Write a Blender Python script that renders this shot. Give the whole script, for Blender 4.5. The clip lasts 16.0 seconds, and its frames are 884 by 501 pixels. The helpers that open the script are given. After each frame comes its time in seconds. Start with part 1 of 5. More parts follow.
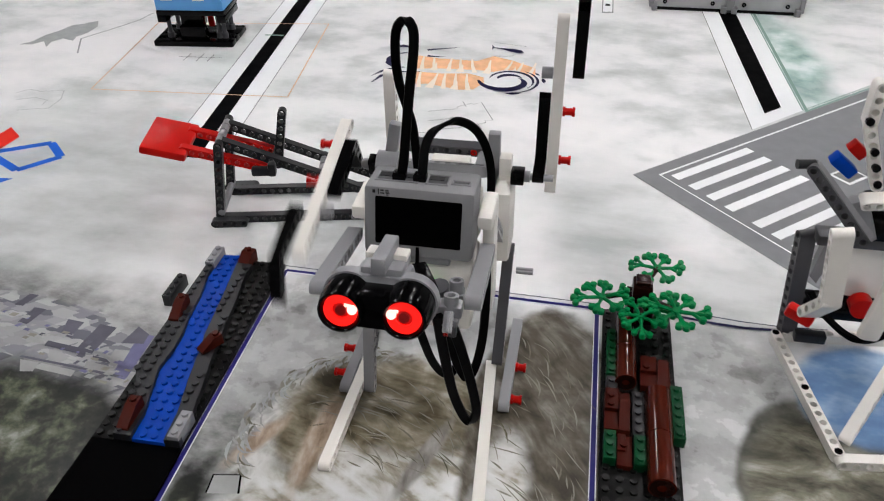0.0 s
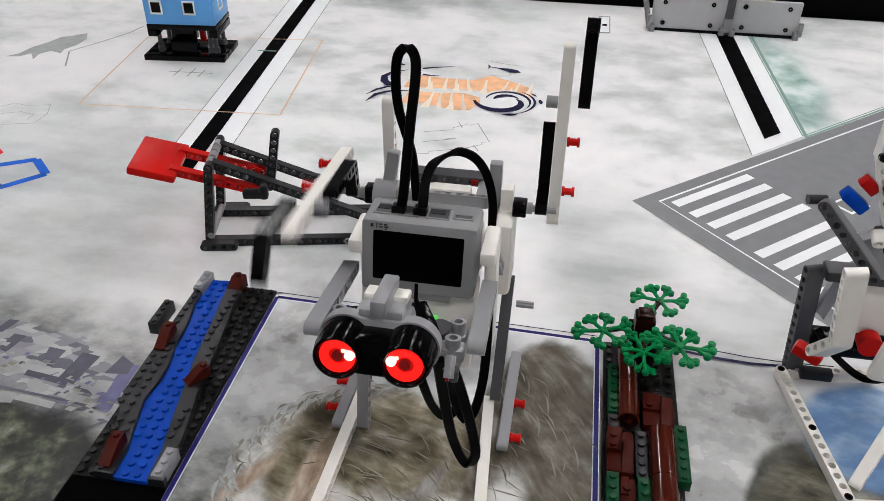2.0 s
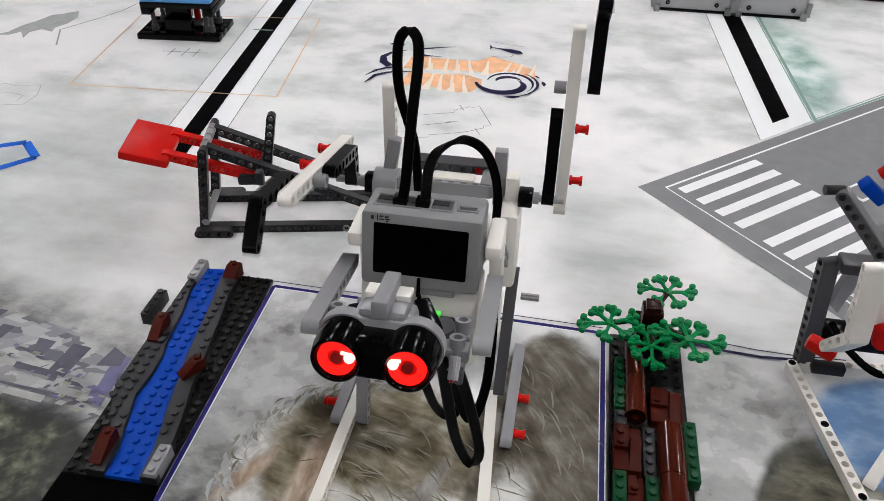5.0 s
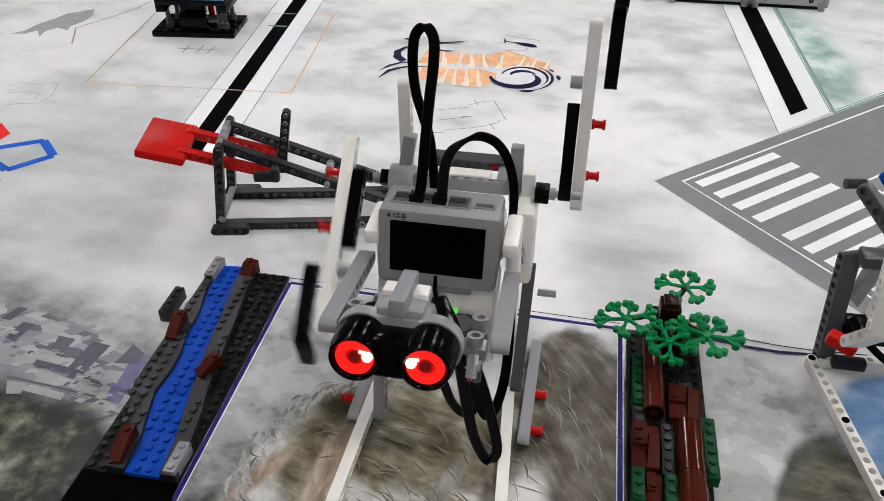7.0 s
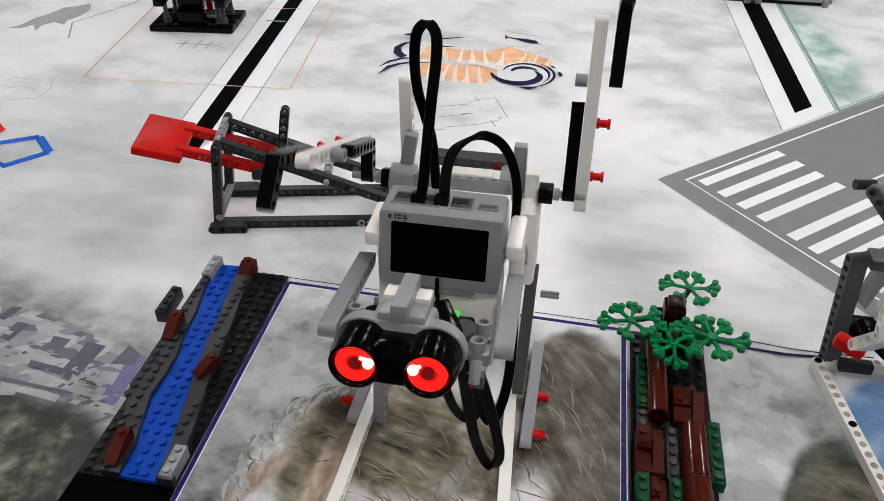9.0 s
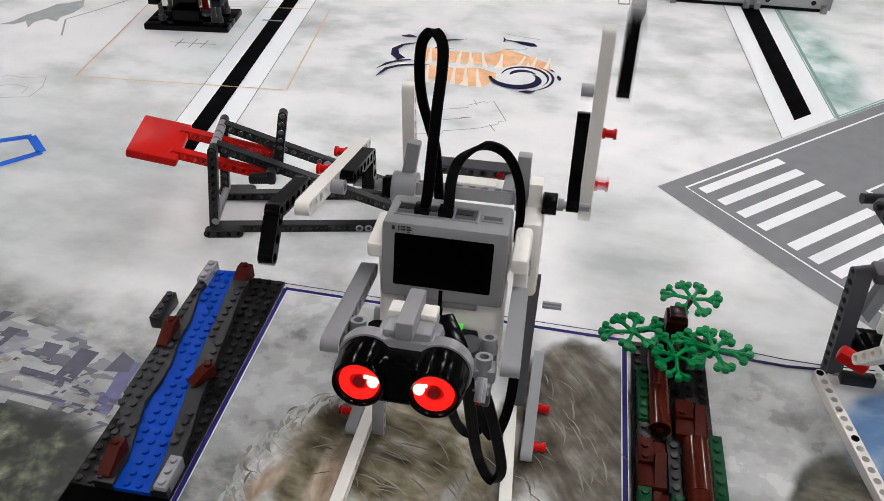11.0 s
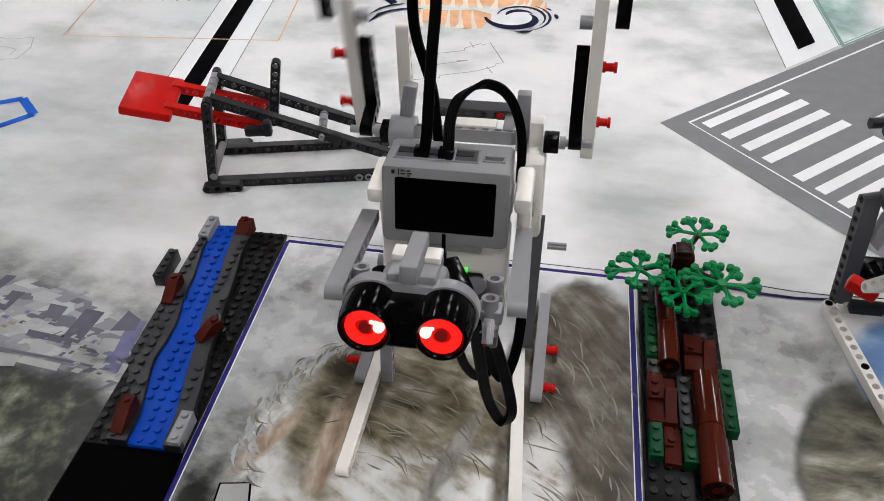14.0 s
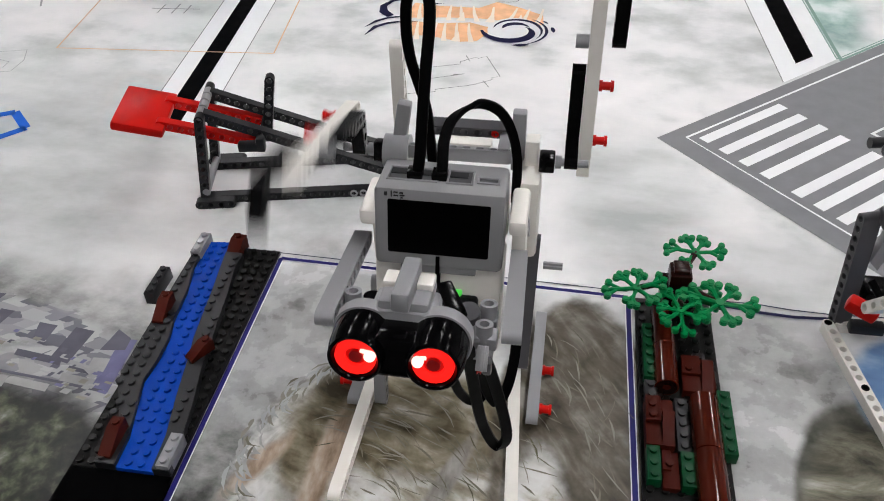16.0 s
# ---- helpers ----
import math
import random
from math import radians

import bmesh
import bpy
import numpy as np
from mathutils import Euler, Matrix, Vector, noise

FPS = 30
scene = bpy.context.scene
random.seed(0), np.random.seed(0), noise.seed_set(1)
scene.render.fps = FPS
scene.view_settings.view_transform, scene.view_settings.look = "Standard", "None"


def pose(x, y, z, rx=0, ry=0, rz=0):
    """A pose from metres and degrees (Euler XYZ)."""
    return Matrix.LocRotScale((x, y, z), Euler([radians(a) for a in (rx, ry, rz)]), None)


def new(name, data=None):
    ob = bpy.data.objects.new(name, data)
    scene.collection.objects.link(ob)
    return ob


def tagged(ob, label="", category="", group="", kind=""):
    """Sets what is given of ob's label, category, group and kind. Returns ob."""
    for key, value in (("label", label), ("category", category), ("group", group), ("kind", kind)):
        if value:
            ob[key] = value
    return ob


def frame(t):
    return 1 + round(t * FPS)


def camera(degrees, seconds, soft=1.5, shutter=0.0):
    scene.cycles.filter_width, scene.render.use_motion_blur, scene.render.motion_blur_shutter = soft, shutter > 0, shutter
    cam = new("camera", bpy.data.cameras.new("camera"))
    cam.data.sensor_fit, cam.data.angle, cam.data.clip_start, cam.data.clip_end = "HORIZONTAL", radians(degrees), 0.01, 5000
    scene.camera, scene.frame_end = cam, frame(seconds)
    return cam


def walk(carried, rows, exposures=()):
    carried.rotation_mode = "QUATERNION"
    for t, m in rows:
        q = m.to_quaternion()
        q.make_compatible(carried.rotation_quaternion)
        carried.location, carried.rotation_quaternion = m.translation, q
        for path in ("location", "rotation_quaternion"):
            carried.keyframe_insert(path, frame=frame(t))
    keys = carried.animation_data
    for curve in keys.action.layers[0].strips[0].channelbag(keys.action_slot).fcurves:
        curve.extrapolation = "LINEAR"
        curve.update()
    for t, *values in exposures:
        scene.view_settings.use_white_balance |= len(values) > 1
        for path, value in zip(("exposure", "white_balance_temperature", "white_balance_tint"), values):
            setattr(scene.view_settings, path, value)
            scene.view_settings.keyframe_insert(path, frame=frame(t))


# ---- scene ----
cam = camera(57.75, 16.0, soft=0.85, shutter=1.0)
PATH = [  # seconds, eye, yaw, pitch, roll
    (0, 0.0373, -0.0907, 0.4122, 10.66, -35.52, -0.76),
    (0.5, 0.0328, -0.0848, 0.4107, 10.94, -34.88, -0.86),
    (1, 0.0293, -0.0734, 0.4094, 10.42, -34.85, -0.31),
    (1.5, 0.0279, -0.0696, 0.4099, 10.40, -34.97, -0.17),
    (2, 0.0265, -0.0689, 0.4128, 9.63, -34.73, 0.50),
    (2.5, 0.0250, -0.0690, 0.4118, 9.81, -34.88, 0.72),
    (3, 0.0235, -0.0629, 0.4104, 9.84, -35.25, 0.84),
    (3.5, 0.0218, -0.0566, 0.4087, 9.10, -35.55, 1.38),
    (4, 0.0197, -0.0502, 0.4076, 9.02, -35.75, 1.24),
    (6.5, 0.0210, -0.0499, 0.4089, 10.39, -36.66, -0.22),
    (7, 0.0184, -0.0482, 0.4089, 10.65, -36.67, -0.28),
    (7.5, 0.0169, -0.0445, 0.4081, 10.31, -36.73, -0.24),
    (8, 0.0162, -0.0421, 0.4067, 10.26, -36.96, 0.09),
    (8.5, 0.0152, -0.0417, 0.4065, 10.41, -36.91, 0.04),
    (9, 0.0150, -0.0395, 0.4063, 10.53, -37.01, -0.07),
    (11.5, 0.0058, -0.0302, 0.4089, 9.48, -37.18, 1.29),
    (12, 0.0064, -0.0310, 0.4100, 9.36, -36.88, 1.50),
    (12.5, 0.0071, -0.0323, 0.4101, 9.56, -36.88, 1.18),
    (12.9, 0.0082, -0.0315, 0.4088, 9.58, -36.92, 0.60),
    (13, 0.0084, -0.0313, 0.4083, 9.60, -37.26, 0.33),
    (13.1, 0.0081, -0.0313, 0.4070, 9.72, -38.02, -0.12),
    (13.2, 0.0076, -0.0312, 0.4045, 9.95, -39.59, -1.04),
    (13.3, 0.0074, -0.0311, 0.4033, 10.06, -40.28, -1.45),
    (13.4, 0.0072, -0.0311, 0.4025, 10.13, -40.79, -1.75),
    (13.5, 0.0072, -0.0311, 0.4023, 10.15, -40.90, -1.81),
    (14, 0.0066, -0.0284, 0.4011, 10.04, -40.67, -1.61),
    (14.5, 0.0060, -0.0249, 0.4016, 9.63, -40.50, -1.30),
    (15, 0.0064, -0.0242, 0.4018, 9.75, -40.29, -1.45),
    (15.5, 0.0076, -0.0202, 0.4062, 9.51, -39.97, -1.22),
    (16, 0.0070, -0.0183, 0.4022, 9.80, -40.12, -1.41),
]
walk(cam, [(t, pose(x, y, z, 90 + p, 0, w) @ pose(0, 0, 0, 0, 0, r)) for t, x, y, z, w, p, r in PATH])
# ---- light ----
world = bpy.data.worlds.new("room_air")
scene.world = world
world.use_nodes = True
world.node_tree.nodes["Background"].inputs[0].default_value = (0.8, 0.9, 1.0, 1)
world.node_tree.nodes["Background"].inputs[1].default_value = 0.3
scene.view_settings.exposure = 0.0


# ---- materials ----
def base(name):
    m = bpy.data.materials.new(name)
    m.use_nodes = True
    nt = m.node_tree
    return m, nt, nt.nodes["Principled BSDF"]


def plastic(name, col, rough=0.3, vary=0.06, coat=0.08, bump=0.02, spec=0.4):
    """Moulded plastic: faint mottling, scuffs in the gloss and a very fine orange-peel."""
    m, nt, p = base(name)
    tc = nt.nodes.new("ShaderNodeTexCoord")
    n = nt.nodes.new("ShaderNodeTexNoise")
    n.inputs["Scale"].default_value, n.inputs["Detail"].default_value = 60, 4
    n2 = nt.nodes.new("ShaderNodeTexNoise")
    n2.inputs["Scale"].default_value, n2.inputs["Detail"].default_value = 900, 2
    nt.links.new(tc.outputs["Object"], n.inputs["Vector"])
    nt.links.new(tc.outputs["Object"], n2.inputs["Vector"])
    oi = nt.nodes.new("ShaderNodeObjectInfo")
    add = nt.nodes.new("ShaderNodeMath")
    add.operation = "MULTIPLY_ADD"
    nt.links.new(oi.outputs["Random"], add.inputs[0])
    add.inputs[1].default_value = 0.4
    nt.links.new(n.outputs[0], add.inputs[2])
    r = nt.nodes.new("ShaderNodeMapRange")
    r.inputs[1].default_value, r.inputs[2].default_value = 0.3, 1.1
    r.inputs[3].default_value, r.inputs[4].default_value = 1 - vary, 1 + vary
    nt.links.new(add.outputs[0], r.inputs[0])
    hsv = nt.nodes.new("ShaderNodeHueSaturation")
    hsv.inputs["Color"].default_value = (*col, 1)
    nt.links.new(r.outputs[0], hsv.inputs["Value"])
    nt.links.new(hsv.outputs[0], p.inputs["Base Color"])
    rr = nt.nodes.new("ShaderNodeMapRange")
    rr.inputs[3].default_value, rr.inputs[4].default_value = rough * 0.75, rough * 1.35
    nt.links.new(n.outputs[0], rr.inputs[0])
    nt.links.new(rr.outputs[0], p.inputs["Roughness"])
    b = nt.nodes.new("ShaderNodeBump")
    b.inputs["Strength"].default_value, b.inputs["Distance"].default_value = bump, 0.0005
    nt.links.new(n2.outputs[0], b.inputs["Height"])
    nt.links.new(b.outputs[0], p.inputs["Normal"])
    p.inputs["Coat Weight"].default_value = coat
    p.inputs["Coat Roughness"].default_value = 0.12
    p.inputs["Specular IOR Level"].default_value = spec
    return m


def glow(name, col, strength):
    m, nt, p = base(name)
    p.inputs["Base Color"].default_value = (*col, 1)
    p.inputs["Emission Color"].default_value = (*col, 1)
    p.inputs["Emission Strength"].default_value = strength
    return m


WHITE = plastic("white_plastic", (0.78, 0.75, 0.70), 0.3)
LGREY = plastic("light_grey_plastic", (0.25, 0.25, 0.262), 0.32)
CASE = plastic("case_grey_plastic", (0.205, 0.205, 0.212), 0.45, coat=0.0)
DGREY = plastic("dark_grey_plastic", (0.0135, 0.014, 0.0155), 0.34, coat=0.0, spec=0.22)
BLACK = plastic("black_plastic", (0.0018, 0.0018, 0.002), 0.16, coat=0.0, spec=0.12)
RUBBER = plastic("black_cable_sheath", (0.0012, 0.0012, 0.0013), 0.5, coat=0.0, spec=0.03)
RED = plastic("red_plastic", (0.50, 0.006, 0.004), 0.34, coat=0.0, spec=0.12)
BLUE = plastic("blue_plastic", (0.001, 0.045, 0.34), 0.36, coat=0.0, spec=0.06)
SKYBLUE = plastic("sky_blue_plastic", (0.10, 0.36, 0.75), 0.35)
GREEN = plastic("leaf_green_plastic", (0.001, 0.19, 0.052), 0.26, coat=0.0, spec=0.06)
DGREEN = plastic("dark_green_plastic", (0.0015, 0.050, 0.016), 0.3, coat=0.0, spec=0.10)
BROWN = plastic("reddish_brown_plastic", (0.050, 0.0065, 0.0035), 0.34, coat=0.0, spec=0.05)
DBROWN = plastic("dark_brown_plastic", (0.014, 0.003, 0.002), 0.25, coat=0.0, spec=0.15)
SCREEN = plastic("blank_dark_screen", (0.0004, 0.0004, 0.0005), 0.4, coat=0.0, spec=0.02)
INK = plastic("black_marker_ink", (0.01, 0.01, 0.01), 0.6, coat=0.0)


def ink(name, col, rough=0.35, vary=0.1):
    return plastic(name, col, rough, vary, coat=0.0, bump=0.01, spec=0.05)


P_BLACK = plastic("print_black", (0.001, 0.001, 0.0012), 0.5, coat=0.0, spec=0.01)
P_WHITE = ink("print_white", (0.80, 0.81, 0.82), vary=0.03)
P_GREY = ink("print_road_grey", (0.205, 0.208, 0.218), vary=0.12)
P_ORANGE = ink("print_orange", (0.72, 0.47, 0.30), vary=0.15)
P_LOGO = ink("print_logo_orange", (0.80, 0.46, 0.26), vary=0.3)
P_MILK = ink("print_milk_white", (0.74, 0.74, 0.745), vary=0.04)
P_NAVY = ink("print_navy", (0.012, 0.012, 0.045))
P_BLUE = ink("print_blue", (0.02, 0.12, 0.55))
P_LINE = ink("print_outline_blue", (0.022, 0.020, 0.13))
P_RED = ink("print_red", (0.7, 0.03, 0.02))
P_HAIR = ink("print_hairline_grey", (0.22, 0.23, 0.23))
P_EDGE = ink("print_green_hairline", (0.20, 0.31, 0.27))

P_PALE = ink("print_cream", (0.84, 0.74, 0.64), vary=0.06)
P_SLATE = ink("print_slate_roof", (0.10, 0.10, 0.125), vary=0.3)
P_VIOLET = ink("print_violet_wall", (0.16, 0.155, 0.27), vary=0.3)
P_WALL = ink("print_pale_wall", (0.33, 0.33, 0.325), vary=0.25)
P_OLIVE = ink("print_olive", (0.12, 0.115, 0.075), vary=0.35)
P_STRAW = ink("print_straw", (0.16, 0.147, 0.115), vary=0.3)
P_PALE2 = ink("print_pale_straw", (0.24, 0.23, 0.195), vary=0.2)
P_HAZE = ink("print_grey_fish", (0.36, 0.37, 0.37), vary=0.25)
PGREY = plastic("pale_grey_plastic", (0.42, 0.42, 0.43), 0.3)
PLATE = plastic("charcoal_plate_plastic", (0.0055, 0.0055, 0.0053), 0.34, coat=0.0, spec=0.12)
TAN = plastic("tan_plastic", (0.42, 0.34, 0.20), 0.35)
MGREY = plastic("mid_grey_plastic", (0.062, 0.062, 0.067), 0.34, spec=0.25)
LOG = plastic("glossy_brown_plastic", (0.058, 0.0085, 0.004), 0.08, coat=0.05, spec=0.25)
LENS_RED = glow("dark_red_lens", (0.22, 0.002, 0.002), 0.12)
EMITTER = glow("lit_emitter", (1.0, 0.50, 0.43), 1.9)
RING = glow("lit_red_ring", (1.0, 0.012, 0.008), 0.9)
RINGDK = glow("dim_red_lens", (0.55, 0.004, 0.003), 0.25)
SHELL = plastic("gloss_black_plastic", (0.0015, 0.0015, 0.0017), 0.12, coat=0.0, spec=0.07)
LED = glow("lit_green_lamp", (0.10, 0.8, 0.10), 0.5)
PANEL = glow("lit_ceiling_panel", (1.0, 0.98, 0.99), 47.0)


# ---- mesh helpers ----
def place_of(ob):
    """The place of an object in the world, through its parents."""
    m = ob.matrix_basis.copy()
    return place_of(ob.parent) @ ob.matrix_parent_inverse @ m if ob.parent else m


def part(name, bm, material, parent=None, label=""):
    me = bpy.data.meshes.new(name)
    bmesh.ops.recalc_face_normals(bm, faces=bm.faces)
    bm.to_mesh(me)
    bm.free()
    me.materials.append(material)
    me.shade_smooth()
    me.set_sharp_from_angle(angle=radians(34))
    ob = new(name, me)
    if parent is not None:
        ob.parent = parent
        ob.matrix_parent_inverse = place_of(parent).inverted()
    if label:
        tagged(ob, label)
    return ob


def thing(name, at, label, category, group=""):
    ob = new(name)
    ob.empty_display_size = 0.01
    ob.matrix_basis = at if isinstance(at, Matrix) else Matrix.Translation(at)
    return tagged(ob, label, category, group)


def box(bm, lo, hi, bev=0.0, m=None):
    g = bmesh.ops.create_cube(bm, size=1.0)["verts"]
    for v in g:
        v.co = Vector([lo[i] + (v.co[i] + 0.5) * (hi[i] - lo[i]) for i in range(3)])
    if bev:
        es = list({e for v in g for e in v.link_edges})
        r = bmesh.ops.bevel(bm, geom=es, offset=bev, segments=2, affect="EDGES", profile=0.5)
        g = list(set(r["verts"]) | {v for v in g if v.is_valid})
    if m is not None:
        for v in g:
            if v.is_valid:
                v.co = m @ v.co
    return g


def tube(bm, p0, p1, r, n=12, r1=None, caps=True):
    p0, p1 = Vector(p0), Vector(p1)
    d = p1 - p0
    q = d.to_track_quat("Z", "Y").to_matrix().to_4x4()
    return bmesh.ops.create_cone(bm, cap_ends=caps, segments=n, radius1=r, radius2=r if r1 is None else r1, depth=d.length,
                                 matrix=Matrix.Translation((p0 + p1) / 2) @ q)["verts"]


def ring(bm, p0, p1, ri, ro, n=16):
    """A hollow cylinder."""
    p0, p1 = Vector(p0), Vector(p1)
    q = (p1 - p0).to_track_quat("Z", "Y").to_matrix()
    loops = []
    for p, r in ((p0, ri), (p0, ro), (p1, ro), (p1, ri)):
        loops.append([bm.verts.new(p + q @ Vector((r * math.cos(2 * math.pi * k / n), r * math.sin(2 * math.pi * k / n), 0))) for k in range(n)])
    for a, b in zip(loops, loops[1:] + loops[:1]):
        for k in range(n):
            bm.faces.new((a[k], a[(k + 1) % n], b[(k + 1) % n], b[k]))


U = 0.008  # one hole pitch


def beam_mesh(bm, n, m, pitch=U, half=0.0037, thick=0.0037, hole=0.0024):
    """A rounded beam with n through holes along +x from the origin; the holes run along z."""
    ca = math.atan2(half, pitch / 2)
    quad = [0, ca / 2, ca, (ca + math.pi / 2) / 2]
    angs = quad + [math.pi / 2] + [math.pi - q for q in quad[::-1]] + [math.pi + q for q in quad[1:]] + [1.5 * math.pi] + [2 * math.pi - q for q in quad[:0:-1]]
    dirs = [(math.cos(k), math.sin(k)) for k in angs]
    seg = len(dirs)
    made = []
    for i in range(n):
        c = i * pitch
        tops = []
        for z in (-thick, thick):
            inner = [bm.verts.new(m @ Vector((c + hole * a, hole * b, z))) for a, b in dirs]
            outer = []
            for a, b in dirs:
                if (i == 0 and a < -0.01) or (i == n - 1 and a > 0.01):
                    o = (c + half * a, half * b)
                else:
                    s = max(abs(a) / (pitch / 2), abs(b) / half)
                    o = (c + a / s, b / s)
                outer.append(bm.verts.new(m @ Vector((o[0], o[1], z))))
            tops.append((inner, outer))
            made += inner + outer
        (i0, o0), (i1, o1) = tops
        for k in range(seg):
            j = (k + 1) % seg
            bm.faces.new((i0[k], i0[j], o0[j], o0[k]))
            bm.faces.new((i1[k], o1[k], o1[j], i1[j]))
            bm.faces.new((i0[k], i1[k], i1[j], i0[j]))
            right = max(abs(dirs[k][1]), abs(dirs[j][1])) < math.sin(ca) + 1e-6 and dirs[k][0] > 0
            left = max(abs(dirs[k][1]), abs(dirs[j][1])) < math.sin(ca) + 1e-6 and dirs[k][0] < 0
            if not ((left and i > 0) or (right and i < n - 1)):
                bm.faces.new((o0[k], o0[j], o1[j], o1[k]))
    bmesh.ops.remove_doubles(bm, verts=made, dist=0.00002)


def frame_at(p0, p1, side):
    """Axes with x from p0 to p1 and z as near to side as can be."""
    p0, p1, side = Vector(p0), Vector(p1), Vector(side)
    x = (p1 - p0).normalized()
    z = (side - x * side.dot(x)).normalized()
    y = z.cross(x)
    return Matrix(((x.x, y.x, z.x, p0.x), (x.y, y.y, z.y, p0.y), (x.z, y.z, z.z, p0.z), (0, 0, 0, 1)))


def beam(name, p0, p1, side, material, parent, label="", thick=0.0037):
    """A holed beam from the centre of its first hole at p0 to its last at p1; its holes run along side."""
    d = (Vector(p1) - Vector(p0)).length
    n = max(2, round(d / U) + 1)
    bm = bmesh.new()
    beam_mesh(bm, n, frame_at(p0, p1, side), pitch=d / (n - 1), thick=thick)
    return part(name, bm, material, parent, label)


def pin(name, p0, p1, material, parent, r=0.0031):
    """A friction pin: shaft, collar and slotted end."""
    p0, p1 = Vector(p0), Vector(p1)
    bm = bmesh.new()
    d = (p1 - p0)
    ring(bm, p0, p0 + d * 0.22, r * 0.55, r)
    ring(bm, p0 + d * 0.22, p0 + d * 0.75, r * 0.5, r * 0.78)
    ring(bm, p0 + d * 0.75, p1, r * 0.55, r)
    return part(name, bm, material, parent)


def axle(name, p0, p1, material, parent, r=0.0024):
    """A cross-shaped axle."""
    bm = bmesh.new()
    d = (Vector(p1) - Vector(p0)).length
    m = frame_at(p0, p1, (0.01, 0.02, 1))
    box(bm, (0, -r, -r * 0.4), (d, r, r * 0.4), 0.0002, m)
    box(bm, (0.00005, -r * 0.4, -r), (d - 0.00005, r * 0.4, r), 0.0002, m)
    return part(name, bm, material, parent)


def studs(bm, x0, y0, nx, ny, z, u=U, skip=None, n=12):
    for i in range(nx):
        for j in range(ny):
            if skip and skip(i, j):
                continue
            c = (x0 + (i + 0.5) * u, y0 + (j + 0.5) * u)
            g = bmesh.ops.create_cone(bm, cap_ends=True, segments=n, radius1=0.0024, radius2=0.0023, depth=0.0018,
                                      matrix=Matrix.Translation((c[0], c[1], z + 0.0009)))


def plate(name, x0, y0, nx, ny, z0, h, material, parent, label="", u=U, skip=None):
    bm = bmesh.new()
    box(bm, (x0 + 0.00008, y0 + 0.00008, z0), (x0 + nx * u - 0.00008, y0 + ny * u - 0.00008, z0 + h), 0.0002)
    studs(bm, x0, y0, nx, ny, z0 + h, u, skip)
    return part(name, bm, material, parent, label)


def prism(name, outline, z0, z1, material, parent, label="", bev=0.0, m=None):
    """A flat piece with the given outline, from z0 to z1."""
    bm = bmesh.new()
    lo = [bm.verts.new((x, y, z0)) for x, y in outline]
    hi = [bm.verts.new((x, y, z1)) for x, y in outline]
    bm.faces.new(lo[::-1])
    bm.faces.new(hi)
    k = len(outline)
    for i in range(k):
        bm.faces.new((lo[i], lo[(i + 1) % k], hi[(i + 1) % k], hi[i]))
    if bev:
        bmesh.ops.recalc_face_normals(bm, faces=bm.faces)
        bmesh.ops.bevel(bm, geom=list(bm.edges), offset=bev, segments=2, affect="EDGES")
    if m is not None:
        bm.transform(m)
    return part(name, bm, material, parent, label)


def cable(name, pts, w, t, material, parent, label="", wide=(1, 0, 0), steps=10):
    """A flat cable swept along a smooth path through pts, w wide (towards wide) and t thick."""
    pts = [Vector(p) for p in pts]
    path = []
    ext = [pts[0] * 2 - pts[1]] + pts + [pts[-1] * 2 - pts[-2]]
    for i in range(1, len(ext) - 2):
        a, b, c, d = ext[i - 1:i + 3]
        for s in range(steps):
            q = s / steps
            path.append(0.5 * (2 * b + (c - a) * q + (2 * a - 5 * b + 4 * c - d) * q * q + (3 * b - a - 3 * c + d) * q ** 3))
    path.append(pts[-1])
    bm = bmesh.new()
    wide = Vector(wide)
    loops = []
    sec = [(0.5, 0.18), (0.42, 0.5), (-0.42, 0.5), (-0.5, 0.18), (-0.5, -0.18), (-0.42, -0.5), (0.42, -0.5), (0.5, -0.18)]
    for i, p in enumerate(path):
        tan = (path[min(i + 1, len(path) - 1)] - path[max(i - 1, 0)]).normalized()
        s = (wide - tan * wide.dot(tan)).normalized()
        nrm = tan.cross(s)
        loops.append([bm.verts.new(p + s * (a * w) + nrm * (b * t)) for a, b in sec])
    for a, b in zip(loops, loops[1:]):
        for k in range(8):
            f = bm.faces.new((a[k], a[(k + 1) % 8], b[(k + 1) % 8], b[k]))
            f.smooth = True
    bm.faces.new(loops[0][::-1])
    bm.faces.new(loops[-1])
    return part(name, bm, material, parent, label)


# ---- the room ----
def slab(name, lo, hi, material, label, category):
    bm = bmesh.new()
    box(bm, lo, hi)
    return tagged(part(name, bm, material), label, category, kind="structure")


# walls and ceiling out of view; walls pale for bounce, ceiling dark for contrast
PAINT = plastic("wall_paint", (0.50, 0.50, 0.51), 0.7, coat=0.0)
CEIL = plastic("ceiling_tile", (0.20, 0.20, 0.20), 0.8, coat=0.0)
LINO = plastic("grey_floor", (0.12, 0.12, 0.12), 0.5, coat=0.0)
slab("floor", (-4, -4, -0.80), (4, 5, -0.75), LINO, "dull grey vinyl floor of the room", "floor")
slab("ceiling", (-4, -4, 2.05), (4, 5, 2.10), CEIL, "unseen grey ceiling with square light panels, dark to limit bounce", "ceiling")
slab("wall_south", (-4, -4.1, -0.75), (4, -4, 2.05), PAINT, "unseen pale grey painted wall, adding bounce light", "wall")
slab("wall_north", (-4, 5, -0.75), (4, 5.1, 2.05), PAINT, "unseen pale grey painted wall, adding bounce light", "wall")
slab("wall_west", (-4.1, -4, -0.75), (-4, 5, 2.05), PAINT, "unseen pale grey painted wall, adding bounce light", "wall")
